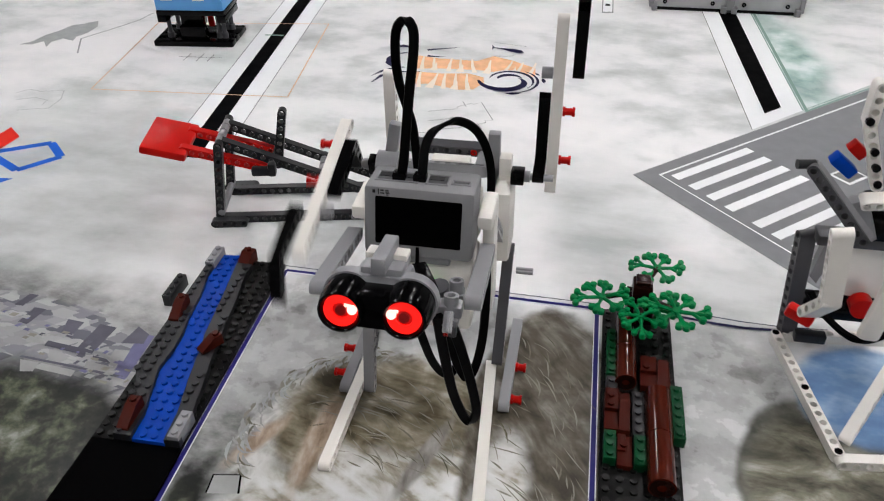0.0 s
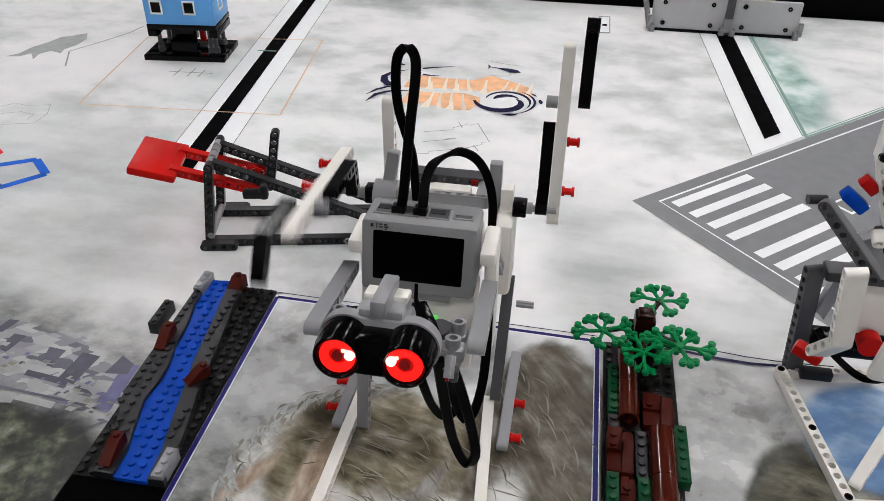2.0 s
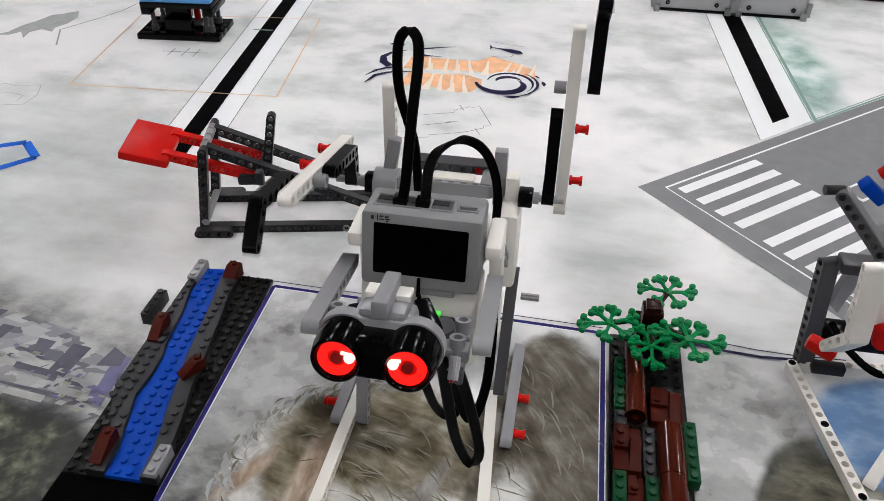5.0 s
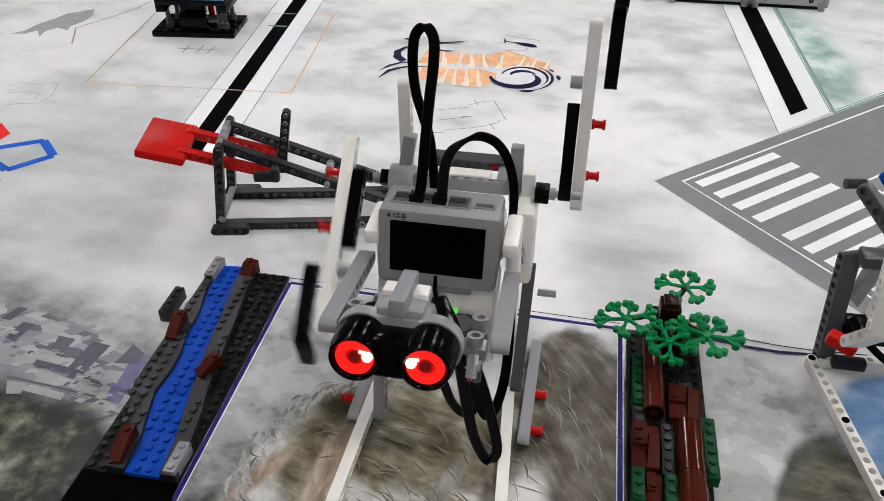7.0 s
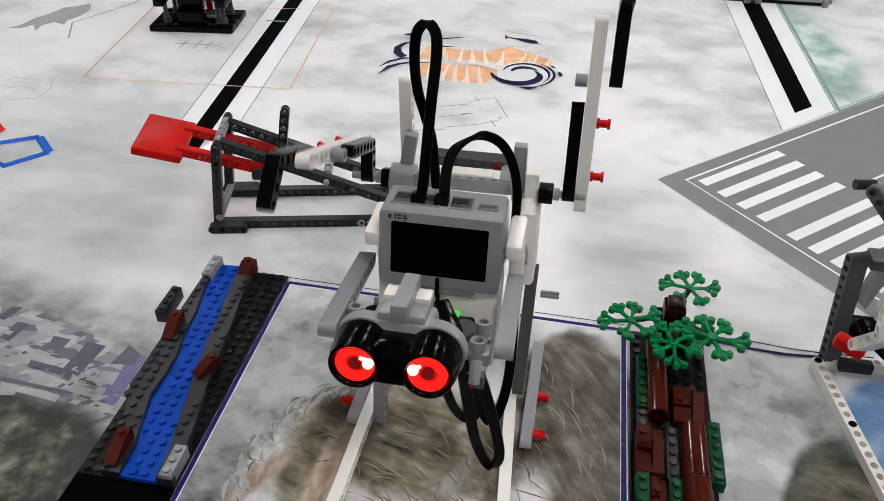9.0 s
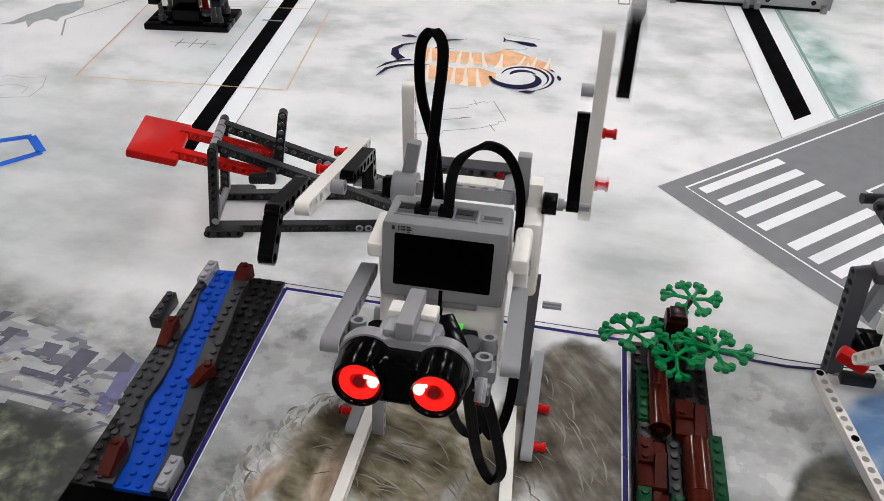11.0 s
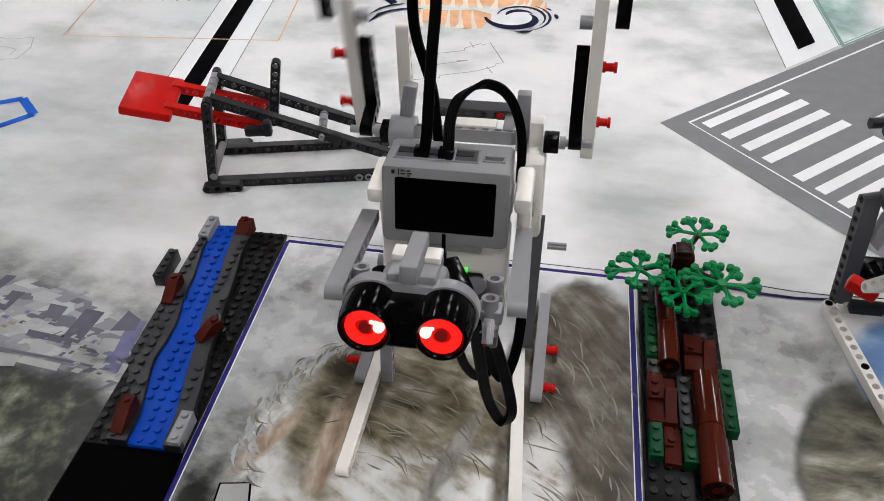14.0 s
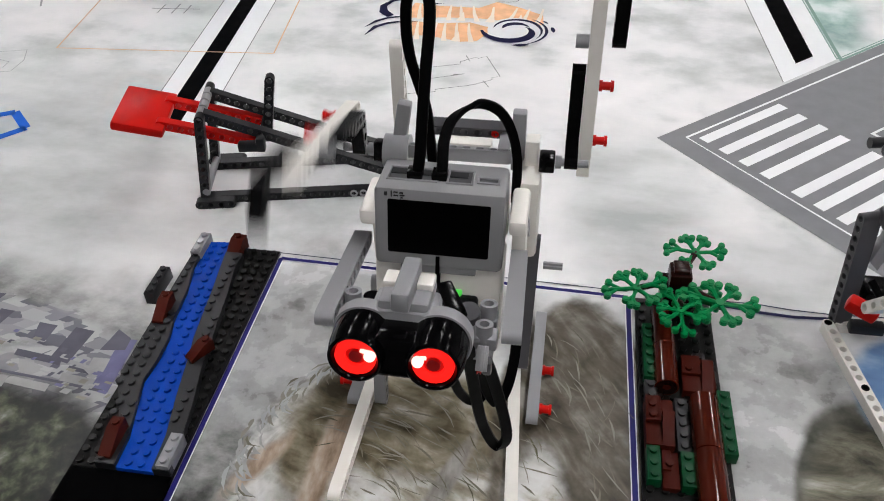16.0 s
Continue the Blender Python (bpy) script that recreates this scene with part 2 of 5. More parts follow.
slab("wall_east", (4, -4, -0.75), (4.1, 5, 2.05), PAINT, "unseen pale grey painted wall, adding bounce light", "wall")


def ceiling_light(x, y):
    t = thing("ceiling_light", (x, y, 2.05), "unseen square lit panel lamp under the ceiling, nearest rows added as fill", "lamp", "ceiling lamps")
    w, o = 0.13, 0.145
    bm = bmesh.new()
    for lo, hi in (((-o, -o), (o, -w)), ((-o, w), (o, o)), ((-o, -w), (-w, w)), ((w, -w), (o, w))):
        box(bm, (x + lo[0], y + lo[1], 2.015), (x + hi[0], y + hi[1], 2.049))
    bmesh.ops.remove_doubles(bm, verts=bm.verts, dist=0.0001)
    part("frame", bm, WHITE, t)
    bm = bmesh.new()
    box(bm, (x - w + 0.002, y - w + 0.002, 2.025), (x + w - 0.002, y + w - 0.002, 2.045))
    part("diffuser", bm, PANEL, t, "glowing white diffuser")


# lamps out of view; rows at -2.1 and -0.8 added to fill near-facing sides
for lx in (-1.6, 0.5, 2.2):
    for ly in (-2.1, -0.8, 0.35, 1.5, 2.65, 3.8):
        ceiling_light(lx, ly)


# ---- the table and its printed mat ----
TABLE = plastic("table_black", (0.0015, 0.0015, 0.0016), 0.5, coat=0.0, spec=0.03)
tb = thing("game_table", (0, 0.6, -0.75), "black game table with a raised black rim", "table")
bm = bmesh.new()
box(bm, (-1.25, 0.02, -0.04), (1.15, 1.30, -0.0016))
part("tabletop", bm, TABLE, tb)
for name, lo, hi in (("rim", (-1.25, 1.262, -0.0016), (1.15, 1.30, 0.075)), ("rim", (-1.25, 0.02, -0.0016), (1.15, 0.055, 0.02)),
                     ("rim", (-1.25, 0.055, -0.0016), (-1.215, 1.262, 0.075)), ("rim", (1.115, 0.055, -0.0016), (1.15, 1.262, 0.075))):
    bm = bmesh.new()
    box(bm, lo, hi, 0.002)
    part(name, bm, TABLE, tb)
for x in (-1.2, 1.1):
    for y in (0.07, 1.25):
        bm = bmesh.new()
        box(bm, (x - 0.03, y - 0.03, -0.75), (x + 0.03, y + 0.03, -0.04), 0.003)
        part("leg", bm, TABLE, tb)


def mat_material():
    m, nt, p = base("printed_mat")
    N, L = nt.nodes, nt.links
    tc = N.new("ShaderNodeTexCoord")

    def noise_(scale, detail=5, dist=0.0, vec=None, rough=0.55):
        n = N.new("ShaderNodeTexNoise")
        n.inputs["Scale"].default_value, n.inputs["Detail"].default_value = scale, detail
        n.inputs["Distortion"].default_value, n.inputs["Roughness"].default_value = dist, rough
        L.new(vec or tc.outputs["Object"], n.inputs["Vector"])
        return n.outputs[0]

    def mapped(rz=0, sx=1, sy=1):
        n = N.new("ShaderNodeMapping")
        n.inputs["Rotation"].default_value = (0, 0, radians(rz))
        n.inputs["Scale"].default_value = (sx, sy, 1)
        L.new(tc.outputs["Object"], n.inputs["Vector"])
        return n.outputs[0]

    def ramp(fac, stops):
        n = N.new("ShaderNodeValToRGB")
        el = n.color_ramp.elements
        while len(el) < len(stops):
            el.new(0.5)
        for e, (pos, col) in zip(el, stops):
            e.position = pos
            e.color = (*col, 1) if len(col) == 3 else col
        L.new(fac, n.inputs[0])
        return n.outputs[0]

    def mix(fac, a, b):
        n = N.new("ShaderNodeMix")
        n.data_type = "RGBA"
        L.new(fac, n.inputs[0])
        L.new(a, n.inputs[6])
        L.new(b, n.inputs[7])
        return n.outputs[2]

    def math_(op, a, b):
        n = N.new("ShaderNodeMath")
        n.operation = op
        for i, v in enumerate((a, b)):
            if isinstance(v, (int, float)):
                n.inputs[i].default_value = v
            else:
                L.new(v, n.inputs[i])
        return n.outputs[0]

    def blob(cx, cy, rx, ry, soft=0.15, wob=0.35, scale=25, rz=0):
        """1 inside an uneven oval, 0 outside."""
        n = N.new("ShaderNodeMapping")
        n.vector_type = "TEXTURE"
        n.inputs["Location"].default_value = (cx, cy, 0)
        n.inputs["Rotation"].default_value = (0, 0, radians(rz))
        n.inputs["Scale"].default_value = (rx, ry, 1)
        L.new(tc.outputs["Object"], n.inputs["Vector"])
        ln = N.new("ShaderNodeVectorMath")
        ln.operation = "LENGTH"
        L.new(n.outputs[0], ln.inputs[0])
        d = math_("ADD", ln.outputs["Value"], math_("MULTIPLY", math_("SUBTRACT", noise_(scale, 6), 0.5), wob * 2))
        r = N.new("ShaderNodeMapRange")
        r.interpolation_type = "SMOOTHSTEP"
        r.inputs[1].default_value, r.inputs[2].default_value = 1 - soft, 1 + soft
        r.inputs[3].default_value, r.inputs[4].default_value = 1, 0
        L.new(d, r.inputs[0])
        return r.outputs[0]

    # washes of pale grey, with greenish stretches
    soft_ = math_("ADD", math_("MULTIPLY", noise_(5.5, 3, 0.15, mapped(25, 0.75, 1.0)), 0.62), math_("MULTIPLY", noise_(19, 7, 0.0, mapped(12, 0.8, 1.1), 0.6), 0.38))
    cloud = ramp(soft_, [(0.33, (0.38, 0.395, 0.392)), (0.42, (0.54, 0.555, 0.55)), (0.50, (0.73, 0.727, 0.73)), (0.58, (0.80, 0.785, 0.787))])
    green = ramp(noise_(3.3, 5, 0.2, mapped(50, 1, 0.7)), [(0.56, (0, 0, 0)), (0.72, (0.5, 0.5, 0.5))])
    tint = ramp(noise_(30, 4), [(0.3, (0.50, 0.60, 0.55)), (0.7, (0.68, 0.73, 0.70))])
    col = mix(green, cloud, tint)
    pale_wash = ramp(noise_(12, 6, 0.0, mapped(15, 0.6, 1.2), 0.6), [(0.35, (0.38, 0.395, 0.39)), (0.5, (0.50, 0.515, 0.51)), (0.65, (0.62, 0.625, 0.625))])
    col = mix(blob(-0.48, 0.50, 0.20, 0.17, 0.6, 0.5, 8), col, pale_wash)
    col = mix(blob(0.075, 0.55, 0.055, 0.10, 0.6, 0.8, 9), col, pale_wash)
    col = mix(blob(0.16, 0.455, 0.09, 0.045, 0.6, 0.7, 11), col, pale_wash)
    # a near-side grey wash, patches with dried edges, darkened for light falloff
    wet = math_("ADD", math_("MULTIPLY", noise_(12, 3, 0.0, mapped(20, 0.8, 1.2), 0.5), 0.62), math_("MULTIPLY", noise_(46, 6, 0.0, None, 0.62), 0.38))
    near = ramp(wet, [(0.36, (0.150, 0.151, 0.145)), (0.42, (0.238, 0.239, 0.233)), (0.428, (0.299, 0.301, 0.295)), (0.48, (0.343, 0.345, 0.341)), (0.488, (0.387, 0.389, 0.387)), (0.545, (0.431, 0.433, 0.431)), (0.552, (0.510, 0.512, 0.510)), (0.64, (0.563, 0.563, 0.563))])
    haze = ramp(noise_(34, 8, 0.0, mapped(25, 0.8, 1.3), 0.65), [(0.32, (0.076, 0.080, 0.073)), (0.46, (0.168, 0.172, 0.165)), (0.60, (0.302, 0.302, 0.294)), (0.72, (0.437, 0.437, 0.428))])
    col = mix(blob(-0.40, 0.22, 0.24, 0.165, 0.2, 0.25, 14), col, haze)
    col = mix(blob(0.150, 0.265, 0.085, 0.155, 0.35, 0.45, 12), col, near)
    col = mix(blob(-0.160, 0.290, 0.050, 0.150, 0.35, 0.35, 12), col, near)
    col = mix(blob(-0.090, 0.385, 0.11, 0.042, 0.35, 0.35, 12), col, near)
    vor = N.new("ShaderNodeTexVoronoi")
    vor.inputs["Scale"].default_value = 95
    vor.distance = "CHEBYCHEV"
    L.new(mapped(28, 0.6, 1.3), vor.inputs["Vector"])
    roofs = ramp(vor.outputs["Color"], [(0.2, (0.12, 0.12, 0.145)), (0.4, (0.33, 0.33, 0.33)), (0.55, (0.20, 0.20, 0.225)), (0.75, (0.38, 0.38, 0.38))])
    col = mix(blob(-0.375, 0.305, 0.13, 0.052, 0.12, 0.3, 30, -8), col, roofs)
    # shrubs: dark and mid green dabs with pale gaps
    dabs = math_("ADD", math_("MULTIPLY", noise_(20, 3, 0.2), 0.62), math_("MULTIPLY", noise_(85, 4, 0.2, None, 0.6), 0.38))
    bush = ramp(dabs, [(0.43, (0.004, 0.005, 0.0035)), (0.495, (0.016, 0.018, 0.012)), (0.53, (0.040, 0.046, 0.029)), (0.565, (0.080, 0.090, 0.056)), (0.60, (0.13, 0.138, 0.105)), (0.68, (0.32, 0.325, 0.30))])
    col = mix(blob(-0.365, 0.200, 0.15, 0.084, 0.18, 0.35, 22), col, bush)
    col = mix(blob(-0.176, 0.225, 0.026, 0.050, 0.35, 0.6, 34), col, haze)
    col = mix(blob(-0.182, 0.195, 0.014, 0.030, 0.5, 0.8, 50), col, bush)

    # palms: olive-brown strands in two domes, paler towards their feet
    def strokes(rz, long_, fine):
        """Brush marks laid along one direction, at two sizes, over soft patches."""
        def lie(sx, sy):
            n = N.new("ShaderNodeMapping")
            n.vector_type = "TEXTURE"
            n.inputs["Rotation"].default_value = (0, 0, radians(rz))
            n.inputs["Scale"].default_value = (sx, sy, 1)
            L.new(tc.outputs["Object"], n.inputs["Vector"])
            return n.outputs[0]
        a = math_("MULTIPLY", noise_(fine, 3, 0.5, lie(long_, 1.0), 0.5), 0.30)
        b = math_("MULTIPLY", noise_(fine * 0.45, 4, 0.9, lie(long_ * 0.5, 1.0), 0.55), 0.34)
        c = math_("MULTIPLY", noise_(30, 6, 0.5, None, 0.62), 0.36)
        return math_("ADD", math_("ADD", a, b), c)

    feather = ramp(strokes(62, 2.2, 120), [(0.40, (0.14, 0.135, 0.12)), (0.45, (0.25, 0.245, 0.23)), (0.50, (0.40, 0.395, 0.38)), (0.56, (0.56, 0.555, 0.54))])
    crown = ramp(strokes(-18, 3.6, 95), [(0.38, (0.036, 0.030, 0.017)), (0.44, (0.100, 0.084, 0.050)), (0.49, (0.165, 0.142, 0.094)), (0.54, (0.25, 0.225, 0.170)), (0.60, (0.44, 0.415, 0.36))])
    skirt = ramp(strokes(-26, 4.0, 90), [(0.39, (0.20, 0.178, 0.128)), (0.44, (0.36, 0.335, 0.275)), (0.475, (0.54, 0.53, 0.50)), (0.52, (0.64, 0.64, 0.625)), (0.58, (0.69, 0.69, 0.69))])
    crown2 = ramp(strokes(-54, 3.6, 95), [(0.38, (0.029, 0.023, 0.016)), (0.44, (0.067, 0.057, 0.041)), (0.50, (0.107, 0.094, 0.072)), (0.55, (0.168, 0.152, 0.126)), (0.61, (0.275, 0.258, 0.232))])
    col = mix(blob(-0.078, 0.248, 0.088, 0.094, 0.05, 0.16, 60), col, feather)
    col = mix(blob(-0.062, 0.190, 0.085, 0.085, 0.2, 0.35, 24), col, skirt)
    col = mix(blob(-0.070, 0.290, 0.072, 0.046, 0.25, 0.35, 40), col, crown)
    col = mix(blob(-0.125, 0.262, 0.020, 0.040, 0.3, 0.4, 40), col, crown)
    col = mix(blob(0.034, 0.280, 0.052, 0.130, 0.06, 0.12, 26), col, crown2)
    col = mix(blob(0.012, 0.232, 0.016, 0.040, 0.4, 0.5, 40), col, skirt)
    # tan trunks, soft at the edges
    tan = ramp(noise_(60, 5, 0.0, mapped(0, 1.6, 0.6)), [(0.35, (0.20, 0.145, 0.10)), (0.5, (0.36, 0.275, 0.205)), (0.65, (0.50, 0.43, 0.36))])
    pale = ramp(strokes(-40, 4.0, 90), [(0.40, (0.20, 0.19, 0.155)), (0.47, (0.44, 0.43, 0.39)), (0.55, (0.66, 0.66, 0.64))])
    col = mix(blob(0.045, 0.170, 0.05, 0.05, 0.25, 0.35, 24), col, pale)
    col = mix(blob(-0.1135, 0.248, 0.0080, 0.044, 0.35, 0.3, 60, -4), col, tan)
    col = mix(blob(-0.152, 0.243, 0.0065, 0.026, 0.45, 0.4, 60, -30), col, tan)
    bole = ramp(noise_(70, 6, 0.0, mapped(-25, 1.5, 0.6)), [(0.35, (0.16, 0.15, 0.135)), (0.5, (0.26, 0.245, 0.225)), (0.68, (0.38, 0.365, 0.34))])
    col = mix(blob(-0.0400, 0.2470, 0.0058, 0.036, 0.30, 0.2, 50, -20), col, bole)
    # sandy bank and pool by the white frame
    bank = ramp(noise_(30, 7, 0.4, mapped(35, 0.7, 1.5), 0.62), [(0.33, (0.031, 0.030, 0.023)), (0.44, (0.097, 0.092, 0.069)), (0.54, (0.194, 0.185, 0.141)), (0.64, (0.387, 0.383, 0.343))])
    rim = ramp(noise_(60, 5), [(0.3, (0.03, 0.032, 0.026)), (0.7, (0.12, 0.12, 0.10))])
    col = mix(blob(0.214, 0.262, 0.056, 0.080, 0.06, 0.12, 25), col, rim)
    col = mix(blob(0.214, 0.252, 0.050, 0.074, 0.14, 0.2, 25), col, bank)
    pool = ramp(noise_(22, 4, 0.0, mapped(30, 0.8, 1.3)), [(0.3, (0.07, 0.13, 0.26)), (0.5, (0.13, 0.23, 0.40)), (0.65, (0.30, 0.40, 0.53))])
    col = mix(blob(0.258, 0.352, 0.05, 0.052, 0.10, 0.2, 22), col, pool)
    # a green coast on the far side
    coast = ramp(noise_(13, 6, 0.0), [(0.38, (0.17, 0.29, 0.27)), (0.50, (0.40, 0.53, 0.49)), (0.60, (0.68, 0.73, 0.72))])
    col = mix(blob(0.306, 0.98, 0.034, 0.17, 0.5, 0.7, 12, 4), col, coast)
    L.new(col, p.inputs["Base Color"])
    r = N.new("ShaderNodeMapRange")
    r.inputs[3].default_value, r.inputs[4].default_value = 0.24, 0.42
    L.new(noise_(40, 4), r.inputs[0])
    L.new(r.outputs[0], p.inputs["Roughness"])
    p.inputs["Specular IOR Level"].default_value = 0.15
    b = N.new("ShaderNodeBump")
    b.inputs["Strength"].default_value, b.inputs["Distance"].default_value = 0.25, 0.002
    L.new(noise_(14, 3), b.inputs["Height"])
    L.new(b.outputs[0], p.inputs["Normal"])
    return m


bm = bmesh.new()
bmesh.ops.create_grid(bm, x_segments=40, y_segments=22, size=0.5)
for v in bm.verts:
    v.co = Vector((-0.05 + v.co.x * 2.32, 0.657 + v.co.y * 1.20, 0))
mat_ob = tagged(part("mat", bm, mat_material()), "glossy printed vinyl game mat in pale grey, lying on the table", "mat", kind="structure")


def flat(name, outline, material, z=0.0003, label=""):
    """One printed shape, a thin film on the mat."""
    bm = bmesh.new()
    bm.faces.new([bm.verts.new((x, y, z)) for x, y in outline])
    return part(name, bm, material, mat_ob, label)


def stroke(name, pts, w, material, z=0.0003):
    """A printed line of width w along pts."""
    bm = bmesh.new()
    prev = None
    for i, p in enumerate(pts):
        a, b = Vector(pts[max(i - 1, 0)]), Vector(pts[min(i + 1, len(pts) - 1)])
        d = (b - a).normalized()
        ww = w[i] if isinstance(w, (list, tuple)) else w
        nn = Vector((-d.y, d.x)) * ww / 2
        q = Vector(p)
        pair = (bm.verts.new((q.x + nn.x, q.y + nn.y, z)), bm.verts.new((q.x - nn.x, q.y - nn.y, z)))
        if prev:
            bm.faces.new((prev[0], prev[1], pair[1], pair[0]))
        prev = pair
    return part(name, bm, material, mat_ob)


def lerp(a, b, f):
    return (a[0] + (b[0] - a[0]) * f, a[1] + (b[1] - a[1]) * f)


# two straight lanes: white band, black middle, hairline borders
flat("printed_band", [(-0.3955, 0.60), (-0.3312, 0.60), (-0.3812, 1.255), (-0.4485, 1.255)], P_WHITE, 0.0003)
flat("printed_line", [(-0.3760, 0.60), (-0.3555, 0.60), (-0.4055, 1.255), (-0.4265, 1.255)], P_BLACK, 0.0006)
stroke("printed_hairline", [(-0.3955, 0.60), (-0.4485, 1.255)], 0.0011, P_HAIR, 0.0006)
stroke("printed_hairline", [(-0.3312, 0.60), (-0.3812, 1.255)], 0.0011, P_HAIR, 0.0006)
flat("printed_band", [(0.2296, 0.7598), (0.2935, 0.8190), (0.2720, 1.255), (0.2005, 1.255)], P_WHITE, 0.0003)
flat("printed_line", [(0.2490, 0.8033), (0.2700, 0.8229), (0.2500, 1.255), (0.2250, 1.255)], P_BLACK, 0.0006)
stroke("printed_hairline", [(0.2296, 0.7598), (0.2005, 1.255)], 0.0011, P_HAIR, 0.0006)
stroke("printed_hairline", [(0.2935, 0.8190), (0.2720, 1.255)], 0.0014, P_EDGE, 0.0006)
stroke("printed_hairline", [(0.2975, 0.8190), (0.2765, 1.255)], 0.0040, P_EDGE, 0.0004)
stroke("printed_hairline", [(0.2955, 0.8160), (0.40, 0.910), (0.62, 1.095)], 0.0030, P_EDGE, 0.0004)
stroke("printed_hairline", [(0.2935, 0.8190), (0.40, 0.915), (0.62, 1.10)], 0.0014, P_EDGE, 0.0006)
# orange target box
ob_ = [(-0.5618, 0.7452), (-0.3110, 0.7606), (-0.3349, 1.0122), (-0.5878, 0.9798)]
for i in range(4):
    stroke("printed_outline", [ob_[i], ob_[(i + 1) % 4]], 0.0017, P_ORANGE, 0.0009)
stroke("printed_hairline", [(-0.412, 0.955), (-0.385, 0.957)], 0.004, P_EDGE, 0.0012)
for a, b in (((-0.500, 0.862), (-0.440, 0.866)), ((-0.488, 0.875), (-0.488, 0.850)), ((-0.470, 0.878), (-0.470, 0.850)), ((-0.455, 0.876), (-0.455, 0.852))):
    stroke("printed_hairline", [a, b], 0.0013, P_HAIR, 0.0005)
# grey road square with a crossing
C0, E1, E2 = Vector((0.0985, 0.6375)), Vector((0.747, 0.665)), Vector((0.667, -0.745))


def road(a, b):
    return tuple(C0 + E1 * a + E2 * b)


flat("printed_road", [road(0, 0), road(0.62, 0), road(0.62, 0.34), road(0, 0.34)], P_GREY, 0.0003)
stroke("printed_hairline", [road(0.62, 0), road(0, 0), road(0, 0.34)], 0.0012, P_HAIR, 0.0006)
stroke("printed_outline", [road(0.62, 0.0145), road(0.0225, 0.0145), road(0.0225, 0.32)], 0.0038, P_HAIR, 0.00045)
stroke("printed_hairline", [road(0.62, 0.0145), road(0.0225, 0.0145), road(0.0225, 0.32)], 0.0026, P_WHITE, 0.0006)
for k in range(12):
    b = 0.0215 + 0.0232 * k if k < 4 else 0.1241 + 0.0220 * (k - 4)
    lo = 0.031
    flat("printed_outline", [road(lo - 0.0006, b - 0.0006), road(lo + 0.1106, b - 0.0006), road(lo + 0.1106, b + 0.0114), road(lo - 0.0006, b + 0.0114)], P_HAIR, 0.00045)
    flat("crossing_stripe", [road(lo, b), road(lo + 0.110, b), road(lo + 0.110, b + 0.0108), road(lo, b + 0.0108)], P_WHITE, 0.0006)
flat("printed_box", [road(0.165, 0.105), road(0.195, 0.105), road(0.195, 0.13), road(0.165, 0.13)], P_WHITE, 0.0006)
flat("printed_box", [road(0.168, 0.108), road(0.192, 0.108), road(0.192, 0.127), road(0.168, 0.127)], P_GREY, 0.0009)
# blue frame line round the robot's field
fr = [(-0.196, 0.06), (-0.196, 0.426), (0.0672, 0.4175), (0.0690, 0.06)]
for i in range(3):
    stroke("printed_outline", [fr[i], fr[i + 1]], 0.0046, P_WHITE, 0.0003)
    stroke("printed_outline", [fr[i], fr[i + 1]], 0.0033, P_LINE, 0.0006)
stroke("printed_hairline", [(0.08, 0.4211), (0.0999, 0.4177), (0.1355, 0.4171), (0.1584, 0.4137), (0.1812, 0.4122), (0.2043, 0.4136), (0.2416, 0.4158)], 0.0030, P_NAVY, 0.0009)
stroke("printed_hairline", [(0.136, 0.422), (0.1557, 0.4222), (0.1786, 0.4194), (0.2052, 0.4183), (0.2426, 0.4199)], 0.0011, P_NAVY, 0.0009)
stroke("printed_hairline", [(-0.200, 0.4320), (0.0670, 0.4235)], 0.0009, P_NAVY, 0.0006)
stroke("printed_hairline", [(-0.2005, 0.06), (-0.2005, 0.4320)], 0.0009, P_NAVY, 0.0006)
# picture mark: two bands of soft orange strokes, swirl and waves
for pts in ([(-0.185, 0.870), (-0.140, 0.876), (-0.095, 0.878), (-0.05, 0.872), (-0.020, 0.868), (-0.022, 0.895), (-0.052, 0.915), (-0.080, 0.928), (-0.100, 0.908), (-0.15, 0.909), (-0.180, 0.915)],
            [(-0.178, 0.822), (-0.150, 0.826), (-0.110, 0.814), (-0.092, 0.818), (-0.076, 0.852), (-0.105, 0.866), (-0.14, 0.860), (-0.175, 0.862)]):
    flat("printed_mark", pts, P_LOGO, 0.0004)
rng = random.Random(4)
for row, (y0, y1, xa, xb, k) in enumerate(((0.868, 0.912, -0.175, -0.020, 9), (0.814, 0.862, -0.168, -0.090, 5))):
    for i in range(k):
        x = xa + (xb - xa) * (i + 0.5) / k
        d = rng.uniform(-0.007, 0.007)
        stroke("printed_gap", [(x, y0), (x + d, (y0 + y1) / 2), (x + d * 1.6, y1)], [0.0065, 0.0040, 0.0022], P_PALE, 0.0007)
        if i % 2:
            flat("printed_gap", [(x - 0.008, y0), (x + 0.003, y0), (x - 0.002, y0 + 0.026)], P_PALE, 0.0008)


def spiral(cx, cy, r0, r1, a0, a1, w, sx=1.0, sy=1.0):
    pts, ws = [], []
    for i in range(25):
        f = i / 24
        a, r = radians(a0 + (a1 - a0) * f), r0 + (r1 - r0) * f
        pts.append((cx + sx * r * math.cos(a), cy + sy * r * math.sin(a)))
        ws.append(max(0.0005, w * math.sin(math.pi * (0.08 + 0.9 * f))))
    stroke("printed_swirl", pts, ws, P_NAVY, 0.0012)


def disc(n, cx, cy, rx, ry):
    return [(cx + rx * math.cos(math.tau * i / n), cy + ry * math.sin(math.tau * i / n)) for i in range(n)]


